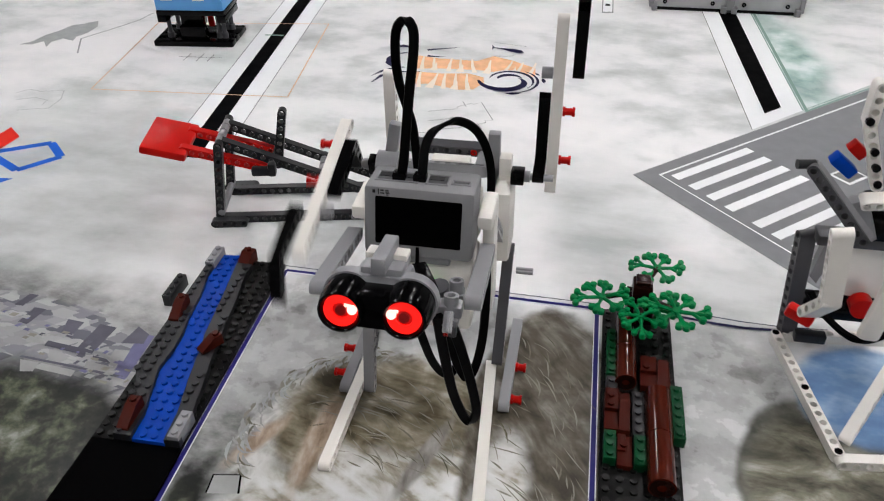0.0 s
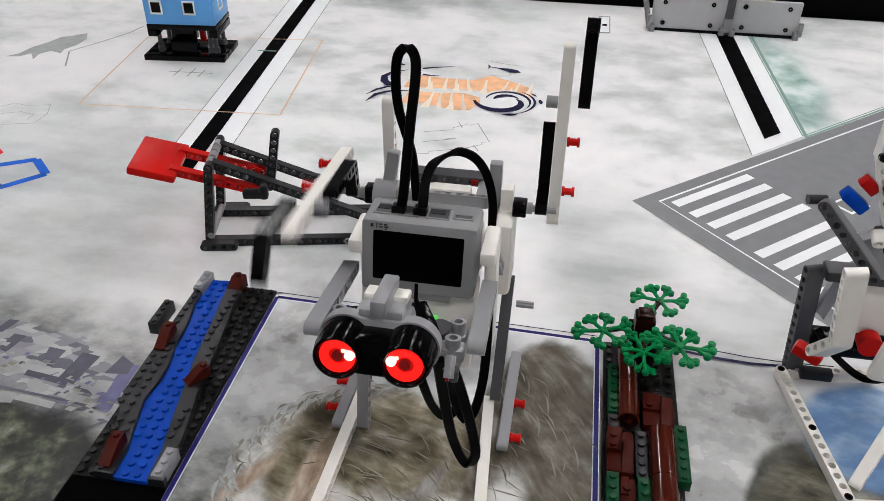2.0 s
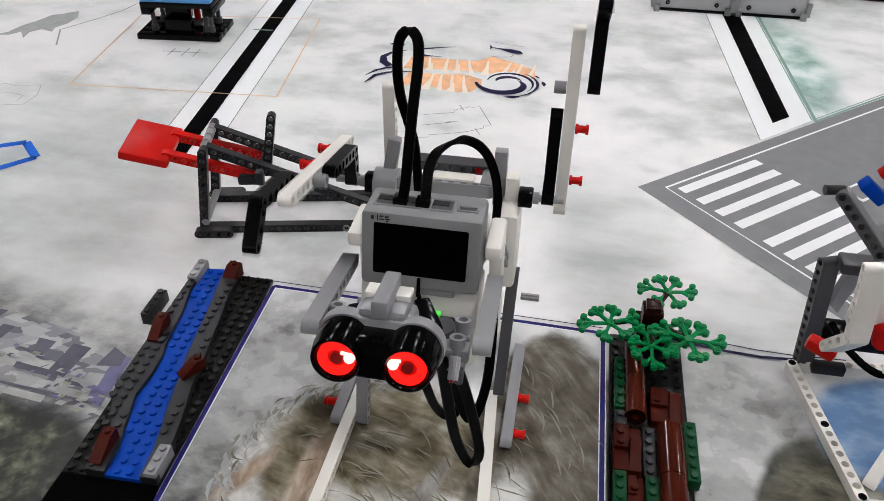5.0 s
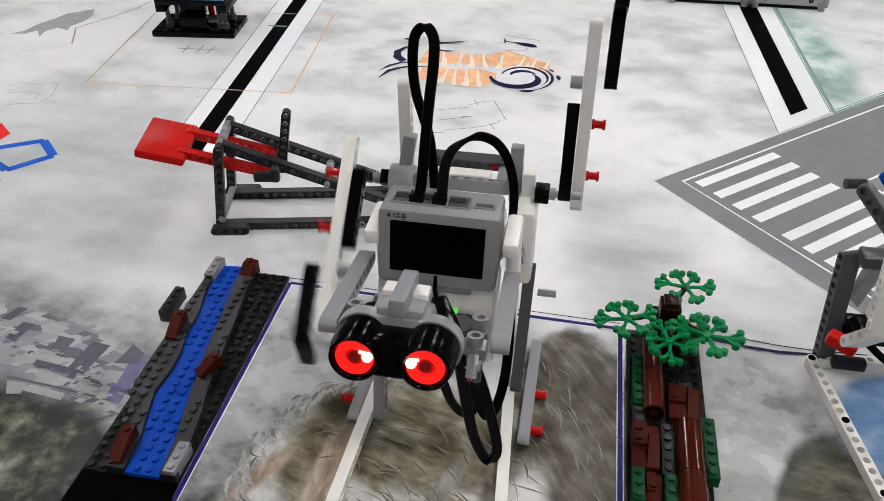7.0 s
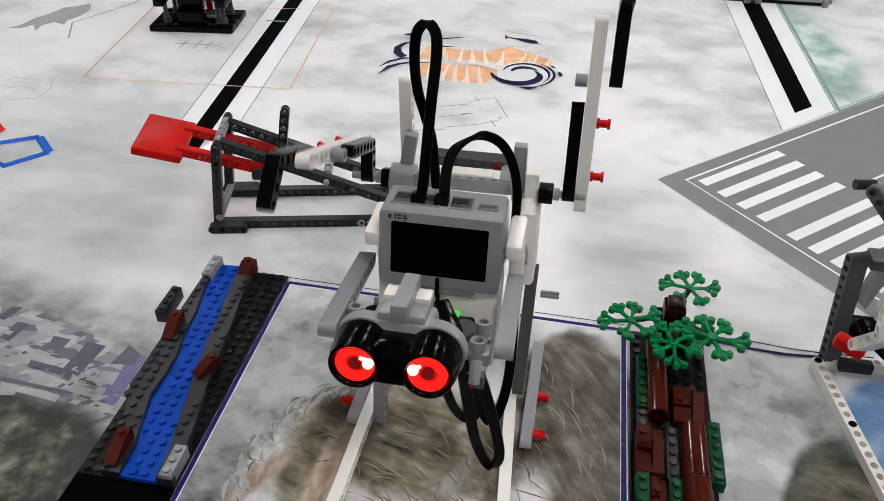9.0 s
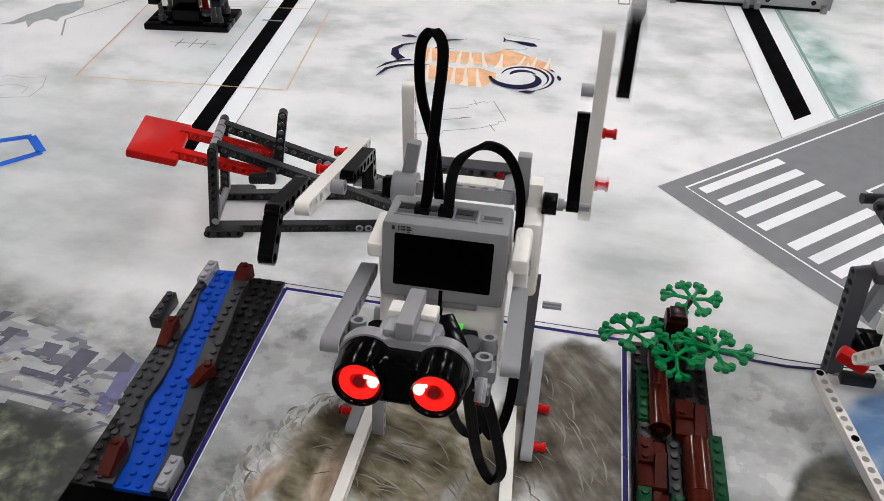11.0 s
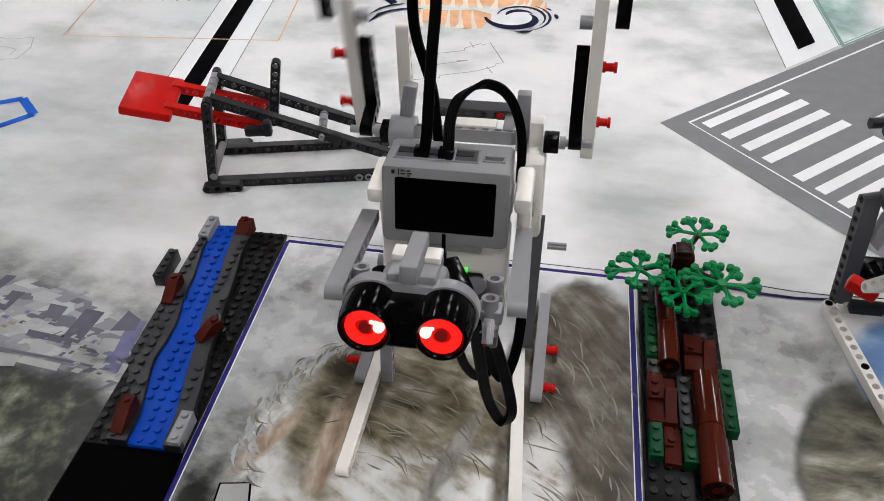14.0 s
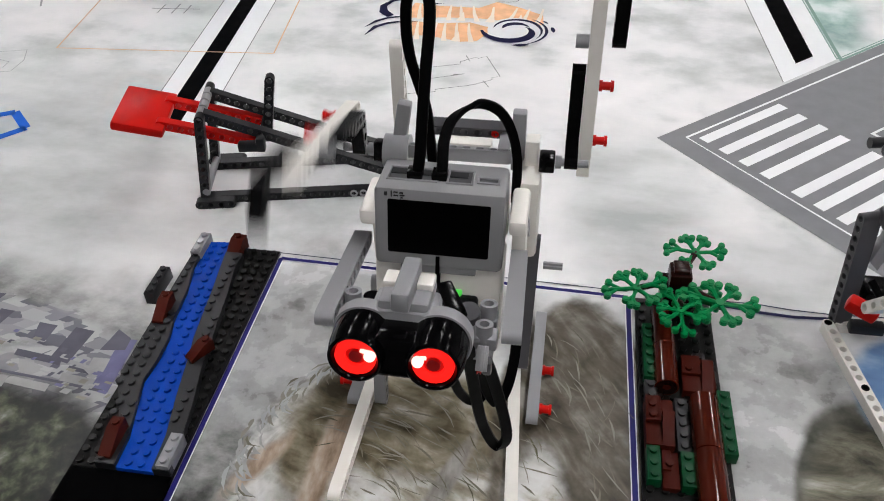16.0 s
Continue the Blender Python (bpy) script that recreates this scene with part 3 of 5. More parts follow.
flat("printed_disc", disc(20, -0.0525, 0.850, 0.031, 0.033), P_MILK, 0.0009)
spiral(-0.0530, 0.8490, 0.038, 0.017, 186, 400, 0.0115, 0.97, 0.90)
spiral(-0.0525, 0.8500, 0.025, 0.034, 170, -38, 0.0048, 0.97, 0.97)
spiral(-0.0530, 0.8500, 0.014, 0.020, 165, 25, 0.0075, 0.97, 0.97)
spiral(-0.0515, 0.8500, 0.036, 0.039, 60, -75, 0.0034, 0.97, 0.97)
spiral(-0.0500, 0.8520, 0.042, 0.044, 14, -6, 0.0050, 0.97, 0.95)
spiral(-0.0500, 0.8520, 0.040, 0.041, 42, 28, 0.0032, 0.97, 0.95)
spiral(-0.0510, 0.8480, 0.038, 0.038, -62, -92, 0.0060, 0.97, 0.97)
stroke("printed_swirl", [(-0.2210, 0.818), (-0.2135, 0.8406), (-0.2019, 0.8511), (-0.1905, 0.8565), (-0.1650, 0.8610)], [0.0012, 0.0062, 0.0050, 0.0040, 0.0008], P_NAVY, 0.0012)
stroke("printed_swirl", [(-0.2260, 0.838), (-0.2160, 0.8560), (-0.2050, 0.8660), (-0.1900, 0.8720)], [0.0008, 0.0050, 0.0042, 0.0030], P_NAVY, 0.0010)
stroke("printed_swirl", [(-0.2020, 0.872), (-0.2130, 0.884), (-0.2165, 0.900), (-0.2090, 0.9150), (-0.1900, 0.926)], [0.0100, 0.0110, 0.0085, 0.0050, 0.0010], P_NAVY, 0.0010)
stroke("printed_swirl", [(-0.2170, 0.942), (-0.2080, 0.944), (-0.1980, 0.942)], [0.0030, 0.0100, 0.0040], P_NAVY, 0.0010)
stroke("printed_swirl", [(-0.1720, 0.934), (-0.1580, 0.940), (-0.1300, 0.950)], [0.0055, 0.0040, 0.0006], P_NAVY, 0.0010)
stroke("printed_swirl", [(-0.1680, 0.914), (-0.1580, 0.9128), (-0.1430, 0.914)], [0.0060, 0.0035, 0.0006], P_NAVY, 0.0010)
# small printed helicopter above the mark
stroke("printed_swirl", [(-0.0860, 0.957), (-0.0720, 0.9545), (-0.0600, 0.951), (-0.0480, 0.947), (-0.0420, 0.944)], [0.0020, 0.0030, 0.0105, 0.0110, 0.0020], P_NAVY, 0.0010)
stroke("printed_swirl", [(-0.0868, 0.964), (-0.0845, 0.957), (-0.0852, 0.949)], [0.0012, 0.0028, 0.0010], P_NAVY, 0.0012)
stroke("printed_swirl", [(-0.0857, 0.976), (-0.0630, 0.9700), (-0.0404, 0.9665)], 0.0010, P_HAIR, 0.0012)
stroke("printed_swirl", [(-0.0798, 0.926), (-0.0650, 0.927), (-0.0560, 0.930), (-0.0530, 0.937)], 0.0010, P_HAIR, 0.0012)
# thin outline of a small craft, with its heading
for pts in ([(-0.135, 0.749), (-0.1024, 0.7608), (-0.1032, 0.7663), (-0.0866, 0.7792), (-0.0854, 0.7752), (-0.0768, 0.7825), (-0.0575, 0.7378), (-0.0657, 0.7350), (-0.0651, 0.7299), (-0.0822, 0.7177), (-0.0919, 0.7134), (-0.1204, 0.7031), (-0.1196, 0.6982), (-0.1500, 0.6901), (-0.1578, 0.7039)],
            [(-0.132, 0.724), (-0.096, 0.739)], [(-0.099, 0.781), (-0.093, 0.768)], [(-0.074, 0.727), (-0.067, 0.714)]):
    stroke("printed_hairline", pts, 0.0009, P_HAIR, 0.0006)
flat("printed_mark", [(-0.108, 0.7325), (-0.094, 0.7395), (-0.106, 0.7370)], P_HAIR, 0.0008)
# corner of a picture mark in blue and red
q4_ = [(-0.532, 0.546), (-0.502, 0.580), (-0.530, 0.607), (-0.585, 0.575)]
for i in range(4):
    stroke("printed_mark", [q4_[i], q4_[(i + 1) % 4]], 0.009, P_BLUE, 0.0005)
flat("printed_mark", [(-0.603, 0.600), (-0.578, 0.585), (-0.574, 0.615), (-0.598, 0.635)], P_RED, 0.0005)
flat("printed_mark", [(-0.57, 0.525), (-0.525, 0.53), (-0.545, 0.505), (-0.60, 0.50)], P_BLUE, 0.0005)
# a small printed target
flat("printed_box", [(0.0585, 1.120), (0.0755, 1.122), (0.0755, 1.200), (0.0585, 1.198)], P_HAIR, 0.0004)
flat("printed_box", [(0.0600, 1.124), (0.0740, 1.126), (0.0740, 1.196), (0.0600, 1.194)], P_WHITE, 0.0008)
flat("printed_box", [(0.0635, 1.151), (0.0705, 1.151), (0.0705, 1.161), (0.0635, 1.161)], P_BLACK, 0.0012)
# roofs and walls of a town
flat("printed_roof", [(-0.3179, 0.3344), (-0.3026, 0.3324), (-0.3066, 0.3012), (-0.3212, 0.3048)], P_SLATE, 0.0003)
flat("printed_roof", [(-0.2798, 0.3288), (-0.2687, 0.328), (-0.2676, 0.282), (-0.2806, 0.2844)], P_VIOLET, 0.0004)
flat("printed_roof", [(-0.2861, 0.3363), (-0.2736, 0.329), (-0.273, 0.3182), (-0.2904, 0.3158)], P_SLATE, 0.0005)
flat("printed_roof", [(-0.3461, 0.3354), (-0.3313, 0.3338), (-0.3327, 0.3181), (-0.3429, 0.3202)], P_SLATE, 0.0006)
flat("printed_roof", [(-0.3814, 0.3444), (-0.3704, 0.3434), (-0.3746, 0.3254), (-0.3839, 0.3254)], P_SLATE, 0.0007)
flat("printed_roof", [(-0.3955, 0.3595), (-0.3866, 0.3594), (-0.3919, 0.3443), (-0.3997, 0.3445)], P_SLATE, 0.0008)
flat("printed_roof", [(-0.3474, 0.3091), (-0.312, 0.3049), (-0.3103, 0.2985), (-0.3468, 0.3035)], P_SLATE, 0.0009)
flat("printed_wall", [(-0.306, 0.2936), (-0.2804, 0.2907), (-0.2806, 0.2844), (-0.3041, 0.2853)], P_WALL, 0.0003)
flat("printed_wall", [(-0.3685, 0.3155), (-0.3564, 0.3136), (-0.348, 0.3056), (-0.3642, 0.3056)], P_WALL, 0.0004)
flat("printed_wall", [(-0.2913, 0.3089), (-0.2793, 0.3094), (-0.2786, 0.2974), (-0.2909, 0.2979)], P_WALL, 0.0005)
flat("printed_wall", [(-0.3381, 0.2859), (-0.3086, 0.2826), (-0.3085, 0.2763), (-0.3416, 0.2801)], P_WALL, 0.0006)
stroke("printed_road", [(-0.3579, 0.2897), (-0.3139, 0.2861), (-0.2708, 0.2816)], 0.0022, P_SLATE, 0.0009)
flat("printed_roof", [(-0.3038, 0.2994), (-0.2925, 0.2977), (-0.2872, 0.2941), (-0.3036, 0.2957)], P_SLATE, 0.0008)
flat("printed_wall", [(-0.3561, 0.2867), (-0.3397, 0.2857), (-0.3392, 0.2762), (-0.3488, 0.2749)], P_WALL, 0.0009)
flat("printed_roof", [(-0.2871, 0.3006), (-0.2794, 0.3061), (-0.2677, 0.3033), (-0.2695, 0.2859)], P_VIOLET, 0.0003)
rng = random.Random(9)
for k in range(70):
    a, b = rng.random(), rng.random()
    x, y = -0.43 + 0.165 * a, 0.350 - 0.058 * a - 0.028 * b
    w, h = rng.uniform(0.002, 0.007), rng.uniform(0.001, 0.0032)
    flat("printed_wall", [(x, y), (x + w, y - w * 0.2), (x + w + h * 0.6, y + h), (x + h * 0.6, y + h + w * 0.1)], rng.choice((P_WALL, P_WALL, P_PALE2, P_SLATE, P_VIOLET)), 0.0010 + 0.00002 * k)
# palm fronds: short brush marks, one film for each colour
def dabs(name, material, seed, n, cx, cy, rx, ry, turn, ln, wd, z):
    """Curved brush marks inside an oval, all laid near one direction."""
    rng = random.Random(seed)
    bm = bmesh.new()
    for i in range(n):
        while True:
            u, v = rng.uniform(-1, 1), rng.uniform(-1, 1)
            if u * u + v * v < 1:
                break
        x, y, zz = cx + rx * u, cy + ry * v, z + 0.000003 * i
        a = radians(turn) + rng.gauss(0, 0.22) - 0.5 * u
        l, w, bend = ln * rng.uniform(0.5, 1.4), wd * rng.uniform(0.4, 1.2), rng.uniform(-0.45, 0.1)
        prev = None
        for f, g in ((0, 0.1), (0.3, 0.8), (0.65, 1.0), (1, 0.1)):
            aa = a + bend * f
            px, py = x + l * f * math.cos(aa), y + l * f * math.sin(aa)
            nx, ny = -math.sin(aa) * w * g / 2, math.cos(aa) * w * g / 2
            pair = (bm.verts.new((px + nx, py + ny, zz)), bm.verts.new((px - nx, py - ny, zz)))
            if prev:
                bm.faces.new((prev[0], prev[1], pair[1], pair[0]))
            prev = pair
    ob = part(name, bm, material, mat_ob)
    return tagged(ob, kind="stuff")


for k, (mt, n) in enumerate(((P_OLIVE, 7), (P_STRAW, 40), (P_PALE2, 40))):
    dabs("printed_fronds", mt, 20 + k, n, -0.075, 0.275, 0.060, 0.042, -18, 0.019, 0.0013, 0.0005 + 0.0003 * k)
    dabs("printed_fronds", mt, 40 + k, n, 0.028, 0.285, 0.036, 0.100, -52, 0.018, 0.0012, 0.0005 + 0.0003 * k)


def fringe(material, seed, n, z, length, wide):
    """Curled grey frond tips round the left dome's rim."""
    rng = random.Random(seed)
    bm = bmesh.new()
    for i in range(n):
        a = radians(rng.uniform(88, 200))
        k = rng.uniform(0.90, 1.03)
        x, y, zz = -0.078 + 0.089 * k * math.cos(a), 0.246 + 0.095 * k * math.sin(a), z + 0.000003 * i
        aim, bend, l, w = a + rng.uniform(1.0, 1.9), rng.uniform(0.3, 1.2), length * rng.uniform(0.6, 1.3), wide * rng.uniform(0.5, 1.2)
        prev = None
        for f, g in ((0, 0.2), (0.25, 0.9), (0.6, 1.0), (1, 0.15)):
            aa = aim + bend * f
            px, py = x + l * f * math.cos(aa), y + l * f * math.sin(aa)
            nx, ny = -math.sin(aa) * w * g / 2, math.cos(aa) * w * g / 2
            pair = (bm.verts.new((px + nx, py + ny, zz)), bm.verts.new((px - nx, py - ny, zz)))
            if prev:
                bm.faces.new((prev[0], prev[1], pair[1], pair[0]))
            prev = pair
    tagged(part("printed_fringe", bm, material, mat_ob), kind="stuff")


for k, (mt, n) in enumerate(((P_WALL, 46), (P_PALE2, 34), (P_STRAW, 18), (P_HAZE, 30))):
    fringe(mt, 70 + k, n, 0.0005 + 0.0003 * k, 0.011, 0.0026)
flat("printed_box", [(-0.1690, 0.196), (-0.1475, 0.199), (-0.1515, 0.2135), (-0.1700, 0.2105)], P_BLACK, 0.0008)
flat("printed_box", [(-0.1676, 0.1955), (-0.1488, 0.1985), (-0.1525, 0.2122), (-0.1686, 0.2095)], P_WALL, 0.0012)
# reed fish at the far shore, a trailing line and thin outlines
flat("printed_fish", [(-0.7435, 0.8696), (-0.732, 0.8833), (-0.7278, 0.9077), (-0.717, 0.9301), (-0.7108, 0.9522), (-0.6964, 0.9614), (-0.682, 0.975), (-0.6701, 0.9517), (-0.6713, 0.9268), (-0.6793, 0.9092), (-0.6757, 0.8943), (-0.6939, 0.9005), (-0.7038, 0.8869), (-0.7, 0.8667), (-0.7157, 0.8865), (-0.7253, 0.8731)], P_HAZE, 0.0004)
stroke("printed_hairline", [(-0.6155, 1.0191), (-0.6228, 0.9866), (-0.6419, 0.9489), (-0.6683, 0.9035), (-0.6434, 0.852)], 0.0024, P_HAZE, 0.0006)
stroke("printed_hairline", [(-0.6493, 0.7209), (-0.6382, 0.7334), (-0.6202, 0.7294), (-0.5939, 0.7374), (-0.5835, 0.7133), (-0.5837, 0.6869), (-0.604, 0.6817), (-0.6189, 0.6762)], 0.0011, P_HAZE, 0.0005)
stroke("printed_hairline", [(-0.6371, 0.7031), (-0.6171, 0.7126), (-0.5982, 0.7076), (-0.5972, 0.6939)], 0.0011, P_HAZE, 0.0005)


# ---- the robot ----
ROBOT = Vector((-0.045, 0.31, 0))
robot = thing("robot", ROBOT, "white and grey brick-built toy robot with red eyes and swinging arms", "robot")

# control brick: leans back by nine degrees
BRICK = Matrix.Translation((-0.0459, 0.2788, 0.1612)) @ pose(0, 0, 0, -9, 1.3, 1.4)
bm = bmesh.new()
box(bm, (-0.0315, 0.0, -0.0226), (0.0318, 0.034, 0.0205), 0.0028, BRICK)
brick = part("control_brick", bm, CASE, robot, "grey control brick with a blank dark screen")
bm = bmesh.new()
box(bm, (-0.0251, -0.0006, -0.0150), (0.0251, 0.004, 0.0150), 0.0014, BRICK)
part("screen", bm, SCREEN, brick, "blank black screen")
bm = bmesh.new()
box(bm, (-0.0328, 0.006, -0.072), (0.0328, 0.0375, -0.0228), 0.003, BRICK)
box(bm, (-0.0328, 0.0342, -0.0228), (0.0328, 0.0400, 0.0120), 0.003, BRICK)
part("back_case", bm, WHITE, brick, "white lower case of the brick")
bm = bmesh.new()
box(bm, (-0.019, 0.002, -0.0268), (0.019, 0.0095, -0.0216), 0.001, BRICK)
part("chin", bm, CASE, brick)
bm = bmesh.new()
box(bm, (-0.0010, -0.0004, -0.0270), (0.0010, 0.004, -0.0153), 0.0002, BRICK)
box(bm, (-0.0010, 0.0040, -0.0400), (0.0010, 0.0080, -0.0270), 0.0002, BRICK)
part("seam", bm, SCREEN, brick)
# buttons and lamp
bm = bmesh.new()
box(bm, (0.010, 0.0025, -0.047), (0.021, 0.0065, -0.040), 0.002, BRICK)
part("button", bm, DGREY, brick)
bm = bmesh.new()
box(bm, (-0.021, 0.0025, -0.047), (-0.010, 0.0065, -0.040), 0.002, BRICK)
part("button", bm, DGREY, brick)
bm = bmesh.new()
box(bm, (-0.006, 0.002, -0.052), (0.006, 0.0065, -0.035), 0.0015, BRICK)
part("button", bm, DGREY, brick)
bm = bmesh.new()
box(bm, (-0.001, 0.001, -0.0415), (0.0125, 0.0055, -0.031), 0.002, BRICK @ pose(0.002, 0, 0, 0, 35, 0))
part("button", bm, BLACK, brick)
bm = bmesh.new()
box(bm, (0.0085, 0.0018, -0.0395), (0.0125, 0.0062, -0.0375), 0.0008, BRICK)
part("lamp", bm, LED, brick, "small lit green lamp")
# sockets along the top: each a well with a stepped rim and a dark floor
for k, x in enumerate((-0.0205, -0.0085, 0.0085, 0.0222)):
    bm = bmesh.new()
    w = 0.0066 if k < 3 else 0.0056
    y0, y1 = (0.0085, 0.0240) if k < 3 else (0.0110, 0.0180)
    for lo, hi in (((x - w, y0), (x + w, y0 + 0.0014)), ((x - w, y1 - 0.0014), (x + w, y1)), ((x - w, y0 + 0.0014), (x - w + 0.0010, y1 - 0.0014)), ((x + w - 0.0010, y0 + 0.0014), (x + w, y1 - 0.0014))):
        box(bm, (lo[0], lo[1], 0.0202), (hi[0], hi[1], 0.0212), 0.0003, BRICK)
    sock = part("socket", bm, CASE, brick)
    bm = bmesh.new()
    box(bm, (x - w + 0.0012, y0 + 0.0016, 0.0200), (x + w - 0.0012, y1 - 0.0016, 0.0207), 0, BRICK)
    part("socket_floor", bm, MGREY, sock)
    if k < 3:
        bm = bmesh.new()
        box(bm, (x - w + 0.0013, y0 + 0.0070, 0.0203), (x + w - 0.0030, y1 - 0.0030, 0.0210), 0, BRICK)
        part("socket_slot", bm, DGREY, sock)
# plugs of the two cables
for x in (-0.0135, -0.0015):
    bm = bmesh.new()
    box(bm, (x - 0.0038, 0.0100, 0.0205), (x + 0.0038, 0.0175, 0.0250), 0.0008, BRICK)
    part("plug", bm, BLACK, brick)
# a short hand-written mark, not legible
for x, z, w, h in ((-0.0265, 0.0195, 0.0016, 0.0020), (-0.0238, 0.0196, 0.0006, 0.0030), (-0.0218, 0.0204, 0.0022, 0.0007), (-0.0216, 0.0188, 0.0024, 0.0007), (-0.0190, 0.0203, 0.0020, 0.0008), (-0.0186, 0.0190, 0.0024, 0.0009), (-0.0188, 0.0178, 0.0014, 0.0007)):
    bm = bmesh.new()
    box(bm, (x - w / 2 + 0.0010, -0.00035, z - h / 2 - 0.0022), (x + w / 2 + 0.0010, 0.0006, z + h / 2 - 0.0022), 0.0002, BRICK)
    part("ink_bar", bm, INK, brick)

# distance sensor: a head that looks slightly up
HEAD = Matrix.Translation((-0.0467, 0.1780, 0.1761)) @ pose(0, 0, 0, -11, 0.9, 0)


def H(*p):
    return HEAD @ Vector(p)


bm = bmesh.new()
EX = 0.0150
for s in (-1, 1):
    tube(bm, H(s * EX, 0.0170, 0), H(s * EX, 0.0235, 0), 0.0130, 36)
box(bm, (-0.0135, 0.0165, -0.0075), (0.0135, 0.036, 0.0125), 0.003, HEAD)
box(bm, (-0.0240, 0.0170, -0.0075), (0.0240, 0.0236, 0.0085), 0.002, HEAD)
sensor = part("distance_sensor", bm, LGREY, robot, "grey distance sensor with two lit red eyes")
bm = bmesh.new()
box(bm, (-0.0104, 0.0185, 0.010), (0.0104, 0.040, 0.0158), 0.002, HEAD)
part("back_housing", bm, LGREY, sensor)
bm = bmesh.new()
ml_ = frame_at((-0.0372, 0.2410, 0.1600), (-0.0275, 0.2245, 0.1570), (0, 0.2, 1))
box(bm, (-0.002, -0.0042, -0.0030), (0.0200, 0.0042, 0.0012), 0.0012, ml_)
part("mount_link", bm, BLACK, sensor)
bm = bmesh.new()
tube(bm, (-0.0245, 0.2290, 0.1540), (-0.0247, 0.2285, 0.1580), 0.0054, 24)
part("mount_knob", bm, MGREY, sensor)
bm = bmesh.new()
box(bm, (-0.0036, 0.0125, 0.0150), (0.0036, 0.042, 0.0232), 0.0010, HEAD)
part("top_rib", bm, LGREY, sensor)
bm = bmesh.new()
for s in (-1, 1):
    n = 40
    loops = []
    for y, r in ((0.0040, 0.0080), (0.0012, 0.0086), (0.0002, 0.0093), (0.0000, 0.0099), (0.0006, 0.0106), (0.0060, 0.0116), (0.0160, 0.0122), (0.0190, 0.0119)):
        loops.append([bm.verts.new(H(s * EX + r * math.cos(math.tau * k / n), y, r * math.sin(math.tau * k / n))) for k in range(n)])
    for a, b in zip(loops, loops[1:]):
        for k in range(n):
            bm.faces.new((a[k], a[(k + 1) % n], b[(k + 1) % n], b[k]))
box(bm, (-0.0090, 0.0030, -0.0090), (0.0090, 0.0186, 0.0088), 0.002, HEAD)
part("front_shell", bm, SHELL, sensor, "glossy black front shell")
for s in (-1, 1):
    bm = bmesh.new()
    ring(bm, H(s * EX, 0.0020, 0), H(s * EX, 0.0044, 0), 0.0042, 0.0081, 36)
    eye = part("eye", bm, RING, sensor, "ring glowing red")
    bm = bmesh.new()
    tube(bm, H(s * EX, 0.0036, 0), H(s * EX, 0.0048, 0), 0.0046, 24)
    part("lens", bm, RINGDK, sensor)
    bm = bmesh.new()
    tube(bm, H(s * EX - s * 0.0058, 0.0008, 0.0018), H(s * EX - s * 0.0058, 0.0022, 0.0014), 0.0023, 14)
    box(bm, (s * EX - s * 0.0040 - 0.0024, 0.0010, 0.0010), (s * EX - s * 0.0040 + 0.0018, 0.0020, 0.0026), 0.0004, HEAD @ pose(0, 0, 0, 0, s * -8, 0))
    part("emitter", bm, EMITTER, sensor, "small bright emitter in the eye")
    bm = bmesh.new()
    tube(bm, H(s * EX, 0.0022, 0), H(s * EX, 0.0036, 0), 0.0026, 20)
    part("pupil", bm, LENS_RED, sensor)
for s in (-1, 1):
    bm = bmesh.new()
    box(bm, (s * 0.0068 - 0.0034, 0.0290, 0.0150), (s * 0.0068 + 0.0034, 0.0385, 0.0184), 0.0008, HEAD)
    part("axle_block", bm, WHITE, sensor)
bm = bmesh.new()
tube(bm, (-0.0655, 0.2225, 0.1585), (-0.0655, 0.2240, 0.1665), 0.0040, 18)
part("cable_plug", bm, BLACK, sensor)

# shoulder beams that carry the head
for s, p0, p1 in ((-1, (-0.0880, 0.2920, 0.1410), (-0.0850, 0.2160, 0.1585)), (1, (-0.0066, 0.2850, 0.1428), (-0.0046, 0.2130, 0.1615))):
    bm = bmesh.new()
    beam_mesh(bm, 11, frame_at(p0, p1, (1, 0, 0)), pitch=(Vector(p1) - Vector(p0)).length / 10, thick=0.0042)
    part("shoulder_beam", bm, LGREY, robot)
    # connector blocks between beam and head
    for c in ((s * 0.0305 - 0.0468, 0.2335, 0.1540), (s * 0.0300 - 0.0468, 0.2200, 0.1548)):
        c = Vector(c)
        bm = bmesh.new()
        ring(bm, c - Vector((0, 0.0010, 0.005)), c + Vector((0, 0.0010, 0.004)), 0.0023, 0.0039, 18)
        box(bm, (c.x - 0.0042, c.y - 0.0042, c.z - 0.007), (c.x + 0.0042, c.y + 0.0042, c.z - 0.0022), 0.0008)
        part("connector", bm, LGREY, robot)
    bm = bmesh.new()
    box(bm, (-0.0468 + s * 0.0305 - 0.0060, 0.2130, 0.1440), (-0.0468 + s * 0.0305 + 0.0040, 0.2390, 0.1480), 0.001)
    part("connector_plate", bm, LGREY, robot)
bm = bmesh.new()
box(bm, (-0.080, 0.216, 0.147), (-0.011, 0.224, 0.1545), 0.0012)
part("cross_beam", bm, LGREY, robot)
axle("axle", (-0.0160, 0.2100, 0.1570), (-0.0160, 0.2020, 0.1500), LGREY, robot)
bm = bmesh.new()
box(bm, (-0.0160, 0.205, 0.1440), (-0.0120, 0.210, 0.1515), 0.001)
part("hanger", bm, MGREY, robot)
pin("pin", (-0.0162, 0.206, 0.1470), (-0.0180, 0.206, 0.1470), RED, robot, 0.0022)

